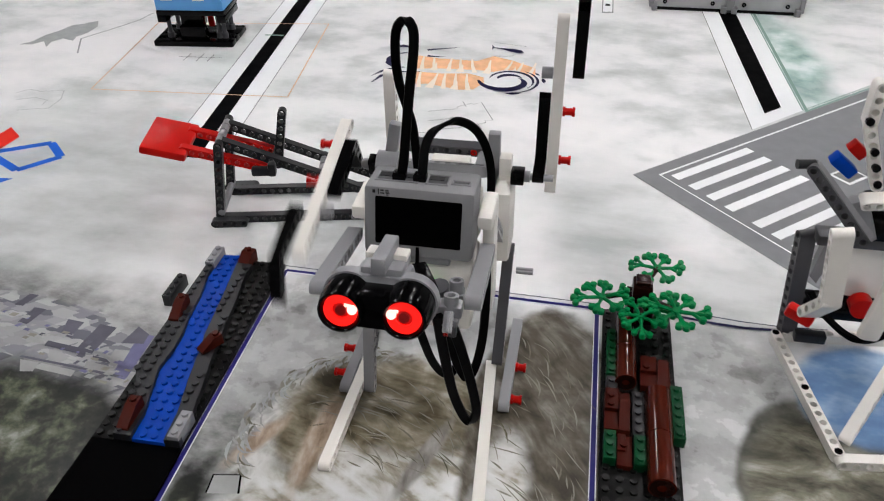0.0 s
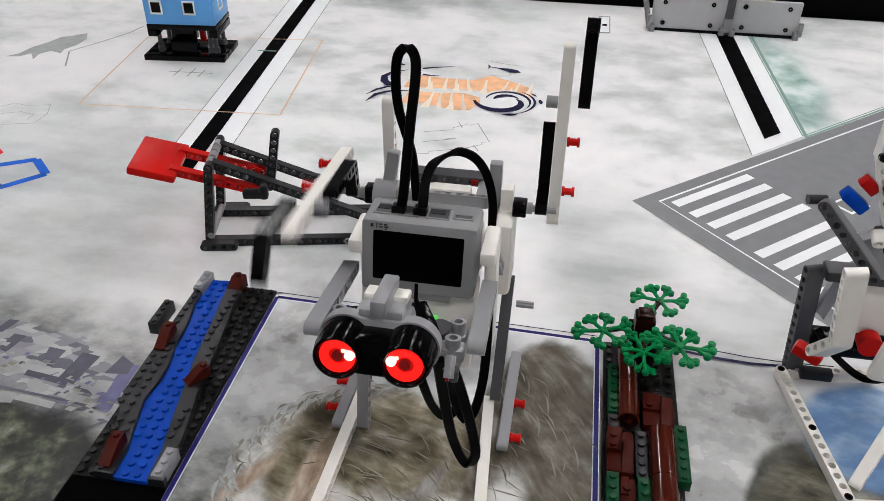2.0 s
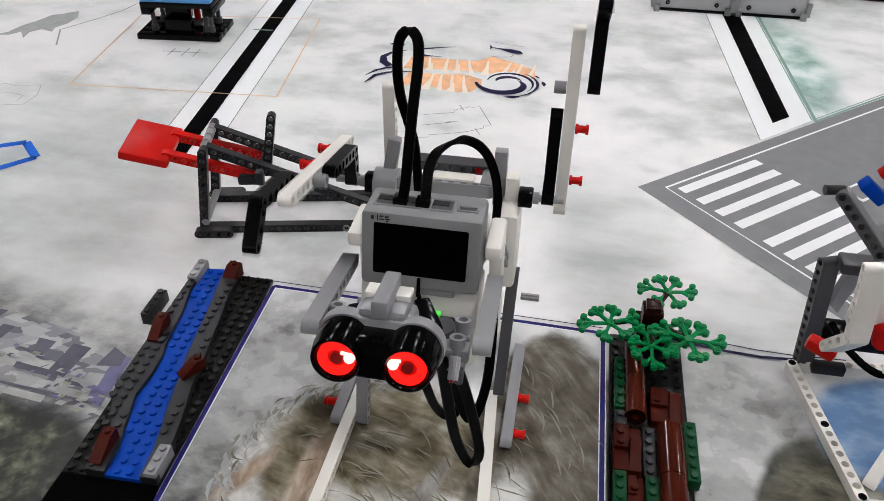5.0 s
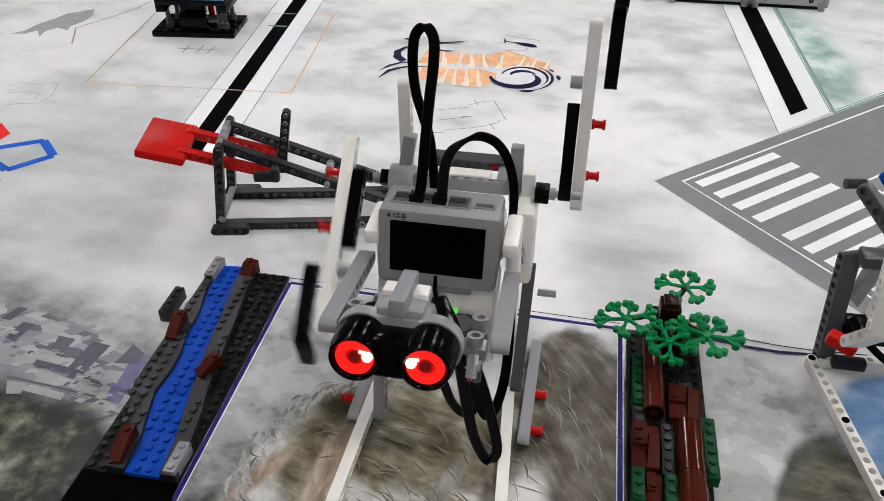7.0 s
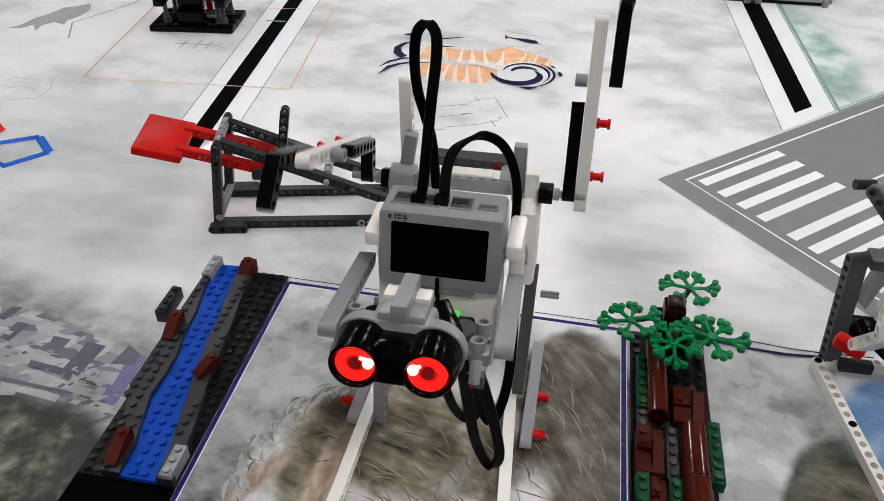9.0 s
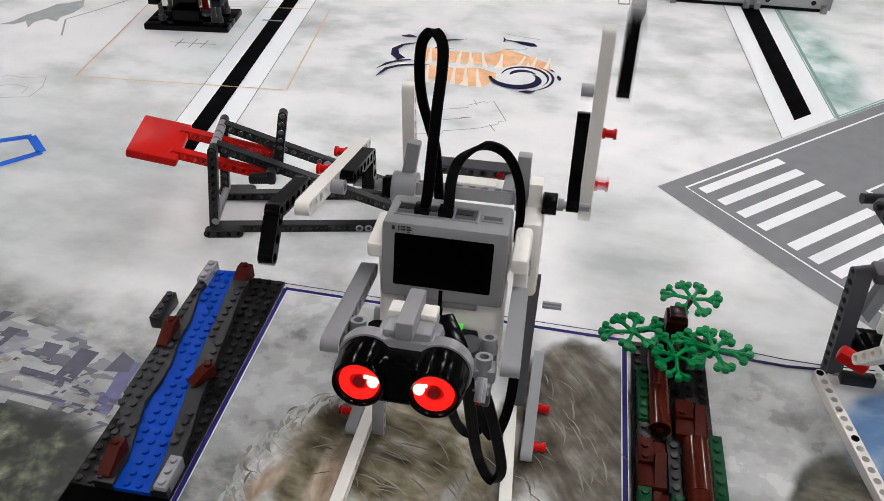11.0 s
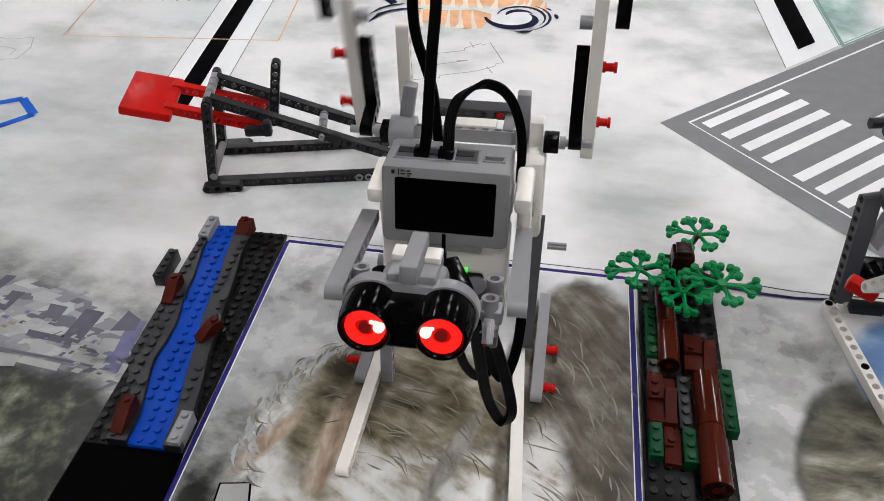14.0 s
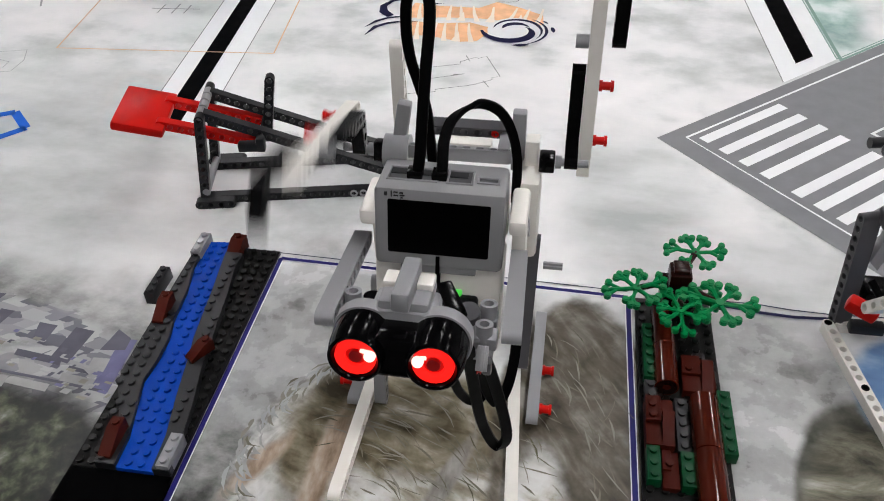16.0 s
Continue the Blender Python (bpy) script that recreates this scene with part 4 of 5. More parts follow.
# legs, skids and feet
beam("skid", (-0.1003, 0.2270, 0.0040), (-0.0970, 0.3300, 0.0040), (1, 0, 0), WHITE, robot, "long white skid beam")
beam("skid", (0.0005, 0.2060, 0.0040), (-0.0075, 0.3350, 0.0040), (1, 0, 0), WHITE, robot, "long white skid beam")
beam("foot", (0.0062, 0.2960, 0.0044), (0.0067, 0.3850, 0.0044), (1, 0, 0), LGREY, robot)
beam("foot", (-0.1060, 0.2960, 0.0044), (-0.1045, 0.3850, 0.0044), (1, 0, 0), LGREY, robot)
for y in (0.304, 0.336):
    pin("pin", (0.0177, y, 0.0044), (0.0102, y, 0.0044), RED, robot, 0.0034)
for y in (0.310, 0.336):
    pin("pin", (-0.1180, y, 0.0044), (-0.1095, y, 0.0044), RED, robot)
beam("leg", (-0.0030, 0.3330, 0.0125), (-0.0015, 0.3715, 0.0845), (1, 0, 0), MGREY, robot)
beam("leg", (-0.0890, 0.2990, 0.0045), (-0.0885, 0.3150, 0.0900), (1, 0, 0), LGREY, robot)
beam("leg", (-0.0960, 0.3330, 0.0125), (-0.0930, 0.3715, 0.0845), (1, 0, 0), MGREY, robot)
for s in (-1, 1):
    x = -0.0445 + s * 0.0365
    bm = bmesh.new()
    box(bm, (x - 0.0044, 0.2800, 0.1590), (x + 0.0044, 0.3100, 0.1680), 0.0022)
    part("side_beam", bm, WHITE, robot, "smooth white beam beside the brick")
    beam("side_beam", (x, 0.370, 0.090), (x, 0.318, 0.1400), (1, 0, 0), LGREY, robot)
    bm = bmesh.new()
    box(bm, (x - 0.0036, 0.3000, 0.0850), (x + 0.0036, 0.3180, 0.1588), 0.001)
    part("side_block", bm, WHITE, robot)
axle("axle", (0.0050, 0.3600, 0.0740), (0.0170, 0.3600, 0.0740), LGREY, robot)

# the two shoulder motors behind the brick
for s in (-1, 1):
    x = -0.0445 + s * 0.0385
    bm = bmesh.new()
    if s < 0:
        tube(bm, (x + 0.0060, 0.367, 0.146), (x - 0.0085, 0.367, 0.146), 0.0100, 28)
    box(bm, (x - 0.0060, 0.352, 0.085), (x + 0.0060, 0.386, 0.1400), 0.003)
    part("motor", bm, LGREY if s < 0 else WHITE, robot, "shoulder motor")
bm = bmesh.new()
box(bm, (-0.004, -0.0035, -0.018), (0.004, 0.0035, 0.018), 0.0012, Matrix.Translation((-0.0825, 0.372, 0.1580)) @ pose(0, 0, 0, 0, 10, 0))
part("back_post", bm, LGREY, robot)
bm = bmesh.new()
box(bm, (-0.0190, 0.3780, 0.1300), (-0.0110, 0.3850, 0.1690), 0.001)
part("back_post", bm, LGREY, robot)
bm = bmesh.new()
box(bm, (-0.0105, 0.3700, 0.1250), (-0.0025, 0.3800, 0.1560), 0.001)
part("back_post", bm, WHITE, robot)
beam("cross_beam", (-0.0720, 0.3860, 0.1530), (-0.0230, 0.3860, 0.1530), (0, 1, 0.25), MGREY, robot)
beam("cross_beam", (-0.0820, 0.3660, 0.1480), (-0.0210, 0.3660, 0.1480), (0, 0.3, 1), LGREY, robot)
bm = bmesh.new()
box(bm, (-0.0260, 0.3660, 0.1445), (-0.0195, 0.3860, 0.1530), 0.001)
part("back_block", bm, LGREY, robot)
bm = bmesh.new()
box(bm, (-0.0560, 0.3700, 0.1440), (-0.0300, 0.3790, 0.1520), 0.001)
part("back_plate", bm, WHITE, robot)
pin("pin", (-0.0290, 0.3818, 0.1520), (-0.0290, 0.3900, 0.1545), RED, robot, 0.0023)
beam("back_beam", (-0.0855, 0.386, 0.140), (-0.0855, 0.386, 0.2025), (1, 0, 0), WHITE, robot, "white beam standing up behind the brick")

# arms: each swings about the motor's axis
HUB_Y, HUB_Z = 0.367, 0.1460


def arm(s, x):
    """One arm: its own space has the hub at the origin, -y along the beam, z beside it; s is the side it points to."""
    bm = bmesh.new()
    beam_mesh(bm, 15, frame_at((s * 0.0215, 0.0155, 0.0200), (s * 0.0215, -0.0985, 0.0200), (1, 0, 0)), pitch=0.0081)
    a = part("arm", bm, WHITE, None, "white swinging arm beam with black elbows")
    a.parent = robot
    a.matrix_basis = Matrix.Translation(Vector((x, HUB_Y, HUB_Z)) - ROBOT)

    def sub(name, bm, mat_, label=""):
        o = part(name, bm, mat_, None, label)
        o.parent = a
        return o

    bm = bmesh.new()
    beam_mesh(bm, 3, frame_at((s * 0.0137, 0, 0), (s * 0.0137, -0.003, 0.0155), (1, 0, 0)))
    beam_mesh(bm, 7, frame_at((s * 0.0137, -0.004, 0.0200), (s * 0.0137, -0.047, 0.0200), (1, 0, 0)), pitch=0.0072)
    sub("inner_elbow", bm, BLACK, "bent black beam on the axle")
    bm = bmesh.new()
    beam_mesh(bm, 6, frame_at((s * 0.0335, -0.065, 0.0200), (s * 0.0335, -0.106, 0.0200), (1, 0, 0)), pitch=0.0082)
    beam_mesh(bm, 3, frame_at((s * 0.0335, -0.108, 0.0160), (s * 0.0335, -0.124, -0.0130), (1, 0, 0)), pitch=0.0090)
    sub("outer_elbow", bm, BLACK, "bent black beam at the end of the arm")
    bm = bmesh.new()
    box(bm, (min(-s * 0.004, s * 0.0048), -0.0046, -0.0058), (max(-s * 0.004, s * 0.0048), 0.0046, 0.0058), 0.0008)
    sub("hub", bm, BLACK)
    bm = bmesh.new()
    tube(bm, (s * 0.0050, 0, 0), (s * 0.0235, 0, 0), 0.0024, 10)
    ring(bm, (s * 0.0050, 0, 0), (s * 0.0085, 0, 0), 0.0024, 0.0038, 14)
    sub("axle", bm, LGREY)
    bm = bmesh.new()
    ring(bm, (s * 0.0175, -0.064, 0.0200), (s * 0.0105, -0.064, 0.0200), 0.0022, 0.0038, 14)
    sub("bush", bm, LGREY)
    for y in (-0.005, -0.039):
        bm = bmesh.new()
        ring(bm, (s * 0.0255, y, 0.0200), (s * 0.0272, y, 0.0200), 0.0018, 0.0032, 14)
        tube(bm, (s * 0.0272, y, 0.0200), (s * 0.0318, y, 0.0200), 0.0024, 14)
        ring(bm, (s * 0.0318, y, 0.0200), (s * 0.0335, y, 0.0200), 0.0018, 0.0032, 14)
        sub("pin", bm, RED)
    return a


arm_r = arm(1, 0.0020)
arm_l = arm(-1, -0.0930)

# cables
cable("cable", [(-0.0590, 0.2950, 0.1790), (-0.0573, 0.2975, 0.1890), (-0.0568, 0.305, 0.2054), (-0.0563, 0.315, 0.2255), (-0.0556, 0.325, 0.2440), (-0.0568, 0.331, 0.2545), (-0.0622, 0.336, 0.2580), (-0.0686, 0.341, 0.2500),
                (-0.0707, 0.344, 0.2328), (-0.0694, 0.345, 0.2163), (-0.0655, 0.345, 0.2015), (-0.0620, 0.346, 0.185), (-0.0610, 0.352, 0.15)], 0.0056, 0.0026, RUBBER, robot, "black flat cable in a tall loop")
cable("cable", [(-0.0465, 0.2950, 0.1780), (-0.0465, 0.2985, 0.1850), (-0.0469, 0.308, 0.1931), (-0.0449, 0.318, 0.198), (-0.0397, 0.330, 0.198), (-0.0326, 0.340, 0.196), (-0.0242, 0.350, 0.1865), (-0.0180, 0.357, 0.1711),
                (-0.0141, 0.358, 0.1518), (-0.0134, 0.350, 0.128)], 0.0056, 0.0026, RUBBER, robot, "black flat cable in a low arc", wide=(0.8, 0.6, 0.2))
cable("cable", [(-0.0072, 0.287, 0.1407), (-0.0050, 0.270, 0.1226), (-0.0048, 0.258, 0.1014), (-0.0073, 0.250, 0.0857), (-0.0118, 0.245, 0.0784), (-0.0166, 0.240, 0.0925), (-0.0190, 0.233, 0.1150), (-0.0190, 0.222, 0.1420)], 0.0052, 0.0032, RUBBER, robot, "black flat cable hanging in loops", wide=(0.9, 0.4, 0))
cable("cable", [(-0.0225, 0.212, 0.1515), (-0.0216, 0.222, 0.120), (-0.0190, 0.236, 0.0750), (-0.0140, 0.245, 0.0460), (-0.0095, 0.246, 0.0410), (-0.0060, 0.244, 0.0530), (-0.0086, 0.238, 0.0815), (-0.0136, 0.228, 0.1183), (-0.0168, 0.220, 0.1400)], 0.0058, 0.0032, RUBBER, robot, "black flat cable hanging in a long loop", wide=(0.9, 0.4, 0))
cable("cable", [(-0.0320, 0.210, 0.1450), (-0.0300, 0.215, 0.1288), (-0.0281, 0.225, 0.1074), (-0.0246, 0.235, 0.0900), (-0.0200, 0.240, 0.0860), (-0.0160, 0.248, 0.092)], 0.0046, 0.0026, RUBBER, robot, "black flat cable under the head", wide=(0.8, 0.6, 0))


# ---- river model ----
S = 0.00793
RX, RY = -0.2614, 0.2246
river = thing("river_model", (RX + 4 * S, RY + 13 * S, 0), "brick-built blue river between dark grey banks with brown rocks", "toy model")


def rv(i, j):
    return (RX + i * S, RY + j * S)


plate("base_plate", RX, RY, 8, 26, 0.0, 0.0032, PLATE, river, "dark grey studded base plate", u=S)
LB = [(3.7, 0), (3.6, 2.6), (3.2, 4.2), (2.3, 8.0), (2.5, 10.4), (2.4, 12.8), (1.9, 15.0), (1.6, 18.6), (0.9, 22.0), (0.9, 26.0)]
RB = [(6.6, 0), (6.4, 3.0), (5.6, 7.0), (5.0, 10.6), (4.5, 13.2), (4.2, 16.0), (3.9, 18.8), (3.4, 22.6), (2.9, 26.2)]
prism("water", [rv(*p) for p in LB] + [rv(*p) for p in RB[::-1]], 0.0033, 0.0064, BLUE, river, "blue studded water strip")


def edge_at(line, j):
    for (x0, y0), (x1, y1) in zip(line, line[1:]):
        if y0 <= j <= y1:
            return x0 + (x1 - x0) * (j - y0) / (y1 - y0)
    return line[-1][0]


bm = bmesh.new()
for i in range(8):
    for j in range(26):
        if edge_at(LB, j + 0.5) + 0.35 < i + 0.5 < edge_at(RB, j + 0.5) - 0.2:
            x, y = rv(i + 0.5, j + 0.5)
            tube(bm, (x, y, 0.0064), (x, y, 0.0081), 0.0024, 12)
part("water_stud", bm, BLUE, river)
# banks: raised plates whose inner edge follows the water
RO = [(8.0, 0), (7.7, 3.0), (7.3, 6.0), (6.6, 9.5), (6.2, 13.0), (5.9, 15.0), (5.5, 18.5), (4.9, 22.2), (4.9, 24.4)]
left_bank = [rv(2.05, 0.0), rv(2.05, 4.2), rv(0.35, 7.4), rv(0.05, 9.0), rv(0.05, 24.0)] + [rv(edge_at(LB, j), j) for j in (24.0, 22.0, 18.6, 15.0, 12.8, 10.4, 8.0, 4.2, 2.6, 0.0)]
prism("bank", left_bank, 0.0033, 0.0096, DGREY, river, "dark grey bank plate", 0.0003)
right_bank = [rv(*p) for p in RB[:-1]] + [rv(3.2, 24.4)] + [rv(*p) for p in RO[::-1]]
prism("bank", right_bank, 0.0033, 0.0096, DGREY, river, "dark grey bank plate", 0.0003)
bm = bmesh.new()
for i in range(8):
    for j in range(26):
        c = i + 0.5
        inl = 0.05 < c < edge_at(LB, j + 0.5) - 0.3 and (c > 2.05 if j < 4 else True) and j < 24 and not (j < 7 and c < 1.4)
        inr = edge_at(RB, j + 0.5) + 0.35 < c < edge_at(RO, j + 0.5) - 0.3 and j < 24
        if inl or inr:
            x, y = rv(c, j + 0.5)
            tube(bm, (x, y, 0.0096), (x, y, 0.0113), 0.0024, 12)
part("bank_stud", bm, DGREY, river)


def slope(name, x, y, w, l, z, h, rz, material, label=""):
    """A slope brick: one end low, the other full height with a stud."""
    m = Matrix.Translation((x, y, z)) @ pose(0, 0, 0, 0, 0, rz)
    bm = bmesh.new()
    vs = [bm.verts.new(m @ Vector(p)) for p in ((-w / 2, 0, 0), (w / 2, 0, 0), (w / 2, l, 0), (-w / 2, l, 0), (-w / 2, 0, h * 0.22), (w / 2, 0, h * 0.22), (w / 2, l * 0.66, h), (-w / 2, l * 0.66, h), (w / 2, l, h), (-w / 2, l, h))]
    for f in ((3, 2, 1, 0), (0, 1, 5, 4), (4, 5, 6, 7), (7, 6, 8, 9), (2, 3, 9, 8), (1, 2, 8, 6, 5), (0, 4, 7, 9, 3)):
        bm.faces.new([vs[k] for k in f])
    tube(bm, m @ Vector((0, l * 0.83, h)), m @ Vector((0, l * 0.83, h + 0.0017)), 0.0024, 12)
    return part(name, bm, material, river, label)


slope("rock", *rv(2.75, 0.4), S, 3 * S, 0.0097, 0.0085, 0, BROWN, "brown slope brick")
slope("rock", *rv(0.75, 14.2), S, 3 * S, 0.0097, 0.0085, 2, BROWN, "brown slope brick")
slope("rock", *rv(5.2, 10.4), S * 0.98, 2.3 * S, 0.0097, 0.0085, -34, BROWN, "brown slope brick")
slope("rock", *rv(3.75, 24.0), S * 1.3, 2.4 * S, 0.0033, 0.0115, -8, BROWN, "brown slope brick")
plate("white_brick", *rv(6.95, 0.05), 1, 3, 0.0033, 0.0096, LGREY, river, "pale grey three-stud brick", u=S)
plate("white_brick", *rv(0.0, 23.4), 1, 3, 0.0033, 0.0096, LGREY, river, "pale grey three-stud brick", u=S)
plate("loose_brick", RX - 2.15 * S, RY + 17.6 * S, 1, 4, 0.0, 0.0105, DGREY, river, "dark grey brick beside the bank", u=S * 0.95)
prism("ramp", [rv(0, -0.02), rv(8.0, -0.02), (RX + 8.2 * S, 0.13), (RX - 0.2 * S, 0.13)], 0.0, 0.0030, P_BLACK, river, "plain black ramp plate")

# ---- felled-tree model ----
TX, TY = 0.0745, 0.2000
logs = thing("felled_tree_model", (TX + 0.025, 0.29, 0), "studded plate with brown logs and a small green tree", "toy model")
plate("base_plate", 0.0716, TY, 6, 25, 0.0, 0.0032, PLATE, logs, "dark grey studded plate", u=0.0086)


def tb_(i, j):
    return TX + i * U, TY + j * U


for i, j, nx, ny, z, h, mt in ((0, 16.8, 1, 6, 0.0033, 0.0075, DGREEN), (3, 17.2, 1, 2, 0.0033, 0.0064, DGREEN), (4.0, 16.2, 1.0, 4, 0.0033, 0.0048, DGREY), (0, 14.6, 1, 2, 0.0033, 0.0064, DGREY),
                               (2.2, 10.0, 1, 5, 0.0033, 0.0064, DGREY), (-0.1, 7.2, 1, 3, 0.0033, 0.0075, DGREEN), (2.3, 6.9, 1, 3, 0.0033, 0.0080, DGREEN), (5.45, 10.0, 1, 6, 0.0033, 0.0085, DGREEN)):
    x, y = tb_(i, j)
    plate("brick", x, y, int(nx), int(ny), z, h, mt, logs)
for i, j, w, l, h, sl in ((-0.1, 10.2, 2.1, 4.3, 0.0115, 0.6), (2.95, 15.8, 2.6, 3.5, 0.0095, 0.4), (1.0, 6.9, 1.2, 3.1, 0.0065, 0.0)):
    x, y = tb_(i, j)
    bm = bmesh.new()
    box(bm, (x, y, 0.0033), (x + w * U, y + l * U, 0.0033 + h * 0.7), 0.0004)
    box(bm, (x, y + l * U * 0.45, 0.0033 + h * 0.7), (x + w * U * 0.55, y + l * U, 0.0033 + h), 0.0004)
    studs(bm, x, y + l * U * 0.45, 1, max(1, int(l * 0.5)), 0.0033 + h)
    part("bark_brick", bm, BROWN, logs, "reddish brown bark brick")
    if sl:
        bm = bmesh.new()
        m = Matrix.Translation((x + w * U * 0.56, y + 0.0005, 0.0033 + h * 0.7))
        v = [bm.verts.new(m @ Vector(p)) for p in ((0, 0, 0), (0.0068, 0, 0), (0.0068, 0.020, 0), (0, 0.020, 0), (0, 0.0175, 0.0075), (0.0068, 0.0175, 0.0075), (0.0068, 0.020, 0.0075), (0, 0.020, 0.0075))]
        for f in ((0, 1, 2, 3), (0, 1, 5, 4), (4, 5, 6, 7), (2, 3, 7, 6), (1, 2, 6, 5), (0, 4, 7, 3)):
            bm.faces.new([v[k] for k in f])
        part("bark_slope", bm, BROWN, logs)


def log(x, y0, y1, r, z):
    bm = bmesh.new()
    n = 36
    for j0, j1 in ((y0, (y0 + y1) / 2 - 0.0003), ((y0 + y1) / 2 + 0.0003, y1)):
        tube(bm, (x, j0, z), (x, j1, z), r, n)
    tube(bm, (x, y0 + 0.001, z), (x, y1 - 0.001, z), r * 0.93, n)
    ob = part("log", bm, LOG, logs, "smooth shiny brown log")
    bm = bmesh.new()
    ring(bm, (x, y0 - 0.0003, z), (x, y0 + 0.0015, z), r * 0.35, r * 0.9)
    part("log_end", bm, DBROWN, ob)


log(TX + 0.0135, 0.3270, 0.3950, 0.0074, 0.0106)
log(TX + 0.0345, 0.2380, 0.3185, 0.0086, 0.0120)
bm = bmesh.new()
box(bm, (0.0885, 0.400, 0.0033), (0.1085, 0.426, 0.020), 0.0008)
box(bm, (0.0915, 0.406, 0.020), (0.1065, 0.422, 0.034), 0.0015)
box(bm, (0.0935, 0.408, 0.034), (0.1045, 0.420, 0.0375), 0.001)
part("trunk", bm, DBROWN, logs, "dark brown square stump")


def leaf_mesh():
    """A moulded sprig: six arms from one hub, forked, each twig with a round knob."""
    bm = bmesh.new()
    tube(bm, (0, 0, -0.0012), (0, 0, 0.0018), 0.0026, 12)
    for k, (ang, ln) in enumerate(((8, 0.020), (62, 0.014), (118, 0.015), (172, 0.021), (235, 0.015), (305, 0.015))):
        a = radians(ang)
        d = Vector((math.cos(a), math.sin(a), 0))
        e = d * ln
        tube(bm, (0, 0, 0), e, 0.0014, 6)
        ends = [e]
        for q, f in ((36, 0.62), (-38, 0.50)):
            b = radians(ang + q)
            st = d * ln * f
            en = st + Vector((math.cos(b), math.sin(b), 0)) * ln * 0.42
            tube(bm, st, en, 0.0012, 6)
            ends.append(en)
        for en in ends:
            tube(bm, en - Vector((0, 0, 0.0013)), en + Vector((0, 0, 0.0017)), 0.0024, 10)
            tube(bm, en + Vector((0, 0, 0.0017)), en + Vector((0, 0, 0.0023)), 0.0016, 10)
    return bm


for x, y, z, rz, rx, sc in ((0.1100, 0.4325, 0.0350, 0, 12, 0.97), (0.0682, 0.3918, 0.0330, 20, 8, 1.03), (0.0965, 0.3755, 0.0310, 100, -6, 0.98), (0.1225, 0.3875, 0.0300, -12, 8, 1.15), (0.1110, 0.3945, 0.0240, 40, 0, 0.92)):
    bm = leaf_mesh()
    bm.transform(Matrix.Translation((x, y, z)) @ pose(0, 0, 0, rx, 0, rz) @ Matrix.Scale(sc, 4))
    part("leaf_sprig", bm, GREEN, logs, "bright green moulded leaf sprig with round knobs")
    bm = bmesh.new()
    tube(bm, (x + (0.0985 - x) * 0.5, y + (0.414 - y) * 0.5, z - 0.004), (x, y, z), 0.0022, 8)
    part("sprig_stem", bm, DBROWN, logs)

# ---- lever model: dark frame with a red paddle ----
LO_, L1, L2 = Vector((-0.284, 0.485, 0)), Vector((0.978, 0.208, 0)), Vector((-0.208, 0.978, 0))


def lv(a, b, z):
    return LO_ + L1 * a + L2 * b + Vector((0, 0, z))


lever = thing("lever_model", lv(0.05, 0.03, 0), "dark grey holed-beam frame with a red lever paddle", "toy model")
for b in (0.004, 0.054):
    beam("post", lv(0.0035, b, 0.004), lv(0.0135, b, 0.080), L2, DGREY, lever)
    beam("base_beam", lv(0.004, b, 0.004), lv(0.150, b, 0.004), L2, DGREY, lever)
    o = 0.0078 if b < 0.03 else -0.0078
    beam("top_beam", lv(0.0140, b + o, 0.0795), lv(0.1580, b + o, 0.0176), L2, DGREY, lever)
    bm = bmesh.new()
    m = frame_at(lv(0.0950, b + o, 0.0447), lv(0.1150, b + o, 0.0361), L2)
    box(bm, (0, -0.0040, -0.0042), (0.022, 0.0040, 0.0042), 0.001, m)
    part("sleeve", bm, DGREY, lever)
    beam("red_beam", lv(-0.0200, b + o, 0.0730), lv(0.0500, b + o, 0.0525), L2, RED, lever, "red holed beam")
    beam("base_beam", lv(0.0000, b - o * 0.99, 0.004), lv(0.0260, b - o * 0.99, 0.004), L2, DGREY, lever)
for a, z in ((0.0135, 0.080), (0.100, 0.0425)):
    bm = bmesh.new()
    p0, p1 = lv(a, 0.004, z), lv(a, 0.054, z)
    tube(bm, p0, p1, 0.0024, 10)
    for k in range(4):
        ring(bm, p0.lerp(p1, 0.1 + k * 0.21), p0.lerp(p1, 0.27 + k * 0.21), 0.0022, 0.0037, 14)
    part("cross_rod", bm, LGREY, lever)
bm = bmesh.new()
p0, p1 = lv(0.0135, -0.002, 0.030), lv(0.0135, 0.060, 0.030)
tube(bm, lv(0.006, 0.0, 0.012), lv(0.006, 0.056, 0.012), 0.0032, 12)
part("cross_rod", bm, LGREY, lever)
mp = frame_at(lv(-0.0550, 0.029, 0.0795), lv(-0.0150, 0.029, 0.0690), (0, 0, 1))
bm = bmesh.new()
box(bm, (0, -0.0300, -0.0036), (0.0400, 0.0300, 0.0042), 0.002, mp)
part("paddle", bm, RED, lever, "flat red paddle")
beam("upright", lv(0.0590, 0.030, 0.046), lv(0.0685, 0.030, 0.098), L2, DGREY, lever)
bm = bmesh.new()
ml = Matrix(((L1.x, L2.x, 0, LO_.x), (L1.y, L2.y, 0, LO_.y), (0, 0, 1, 0), (0, 0, 0, 1)))
box(bm, (0.0395, -0.0020, 0.0500), (0.0610, 0.0060, 0.0580), 0.002, ml)
box(bm, (0.0545, -0.0024, 0.0495), (0.0615, 0.0064, 0.0625), 0.002, ml)
box(bm, (0.0545, 0.0060, 0.0510), (0.0605, 0.0540, 0.0570), 0.001, ml)
part("latch", bm, DGREY, lever)
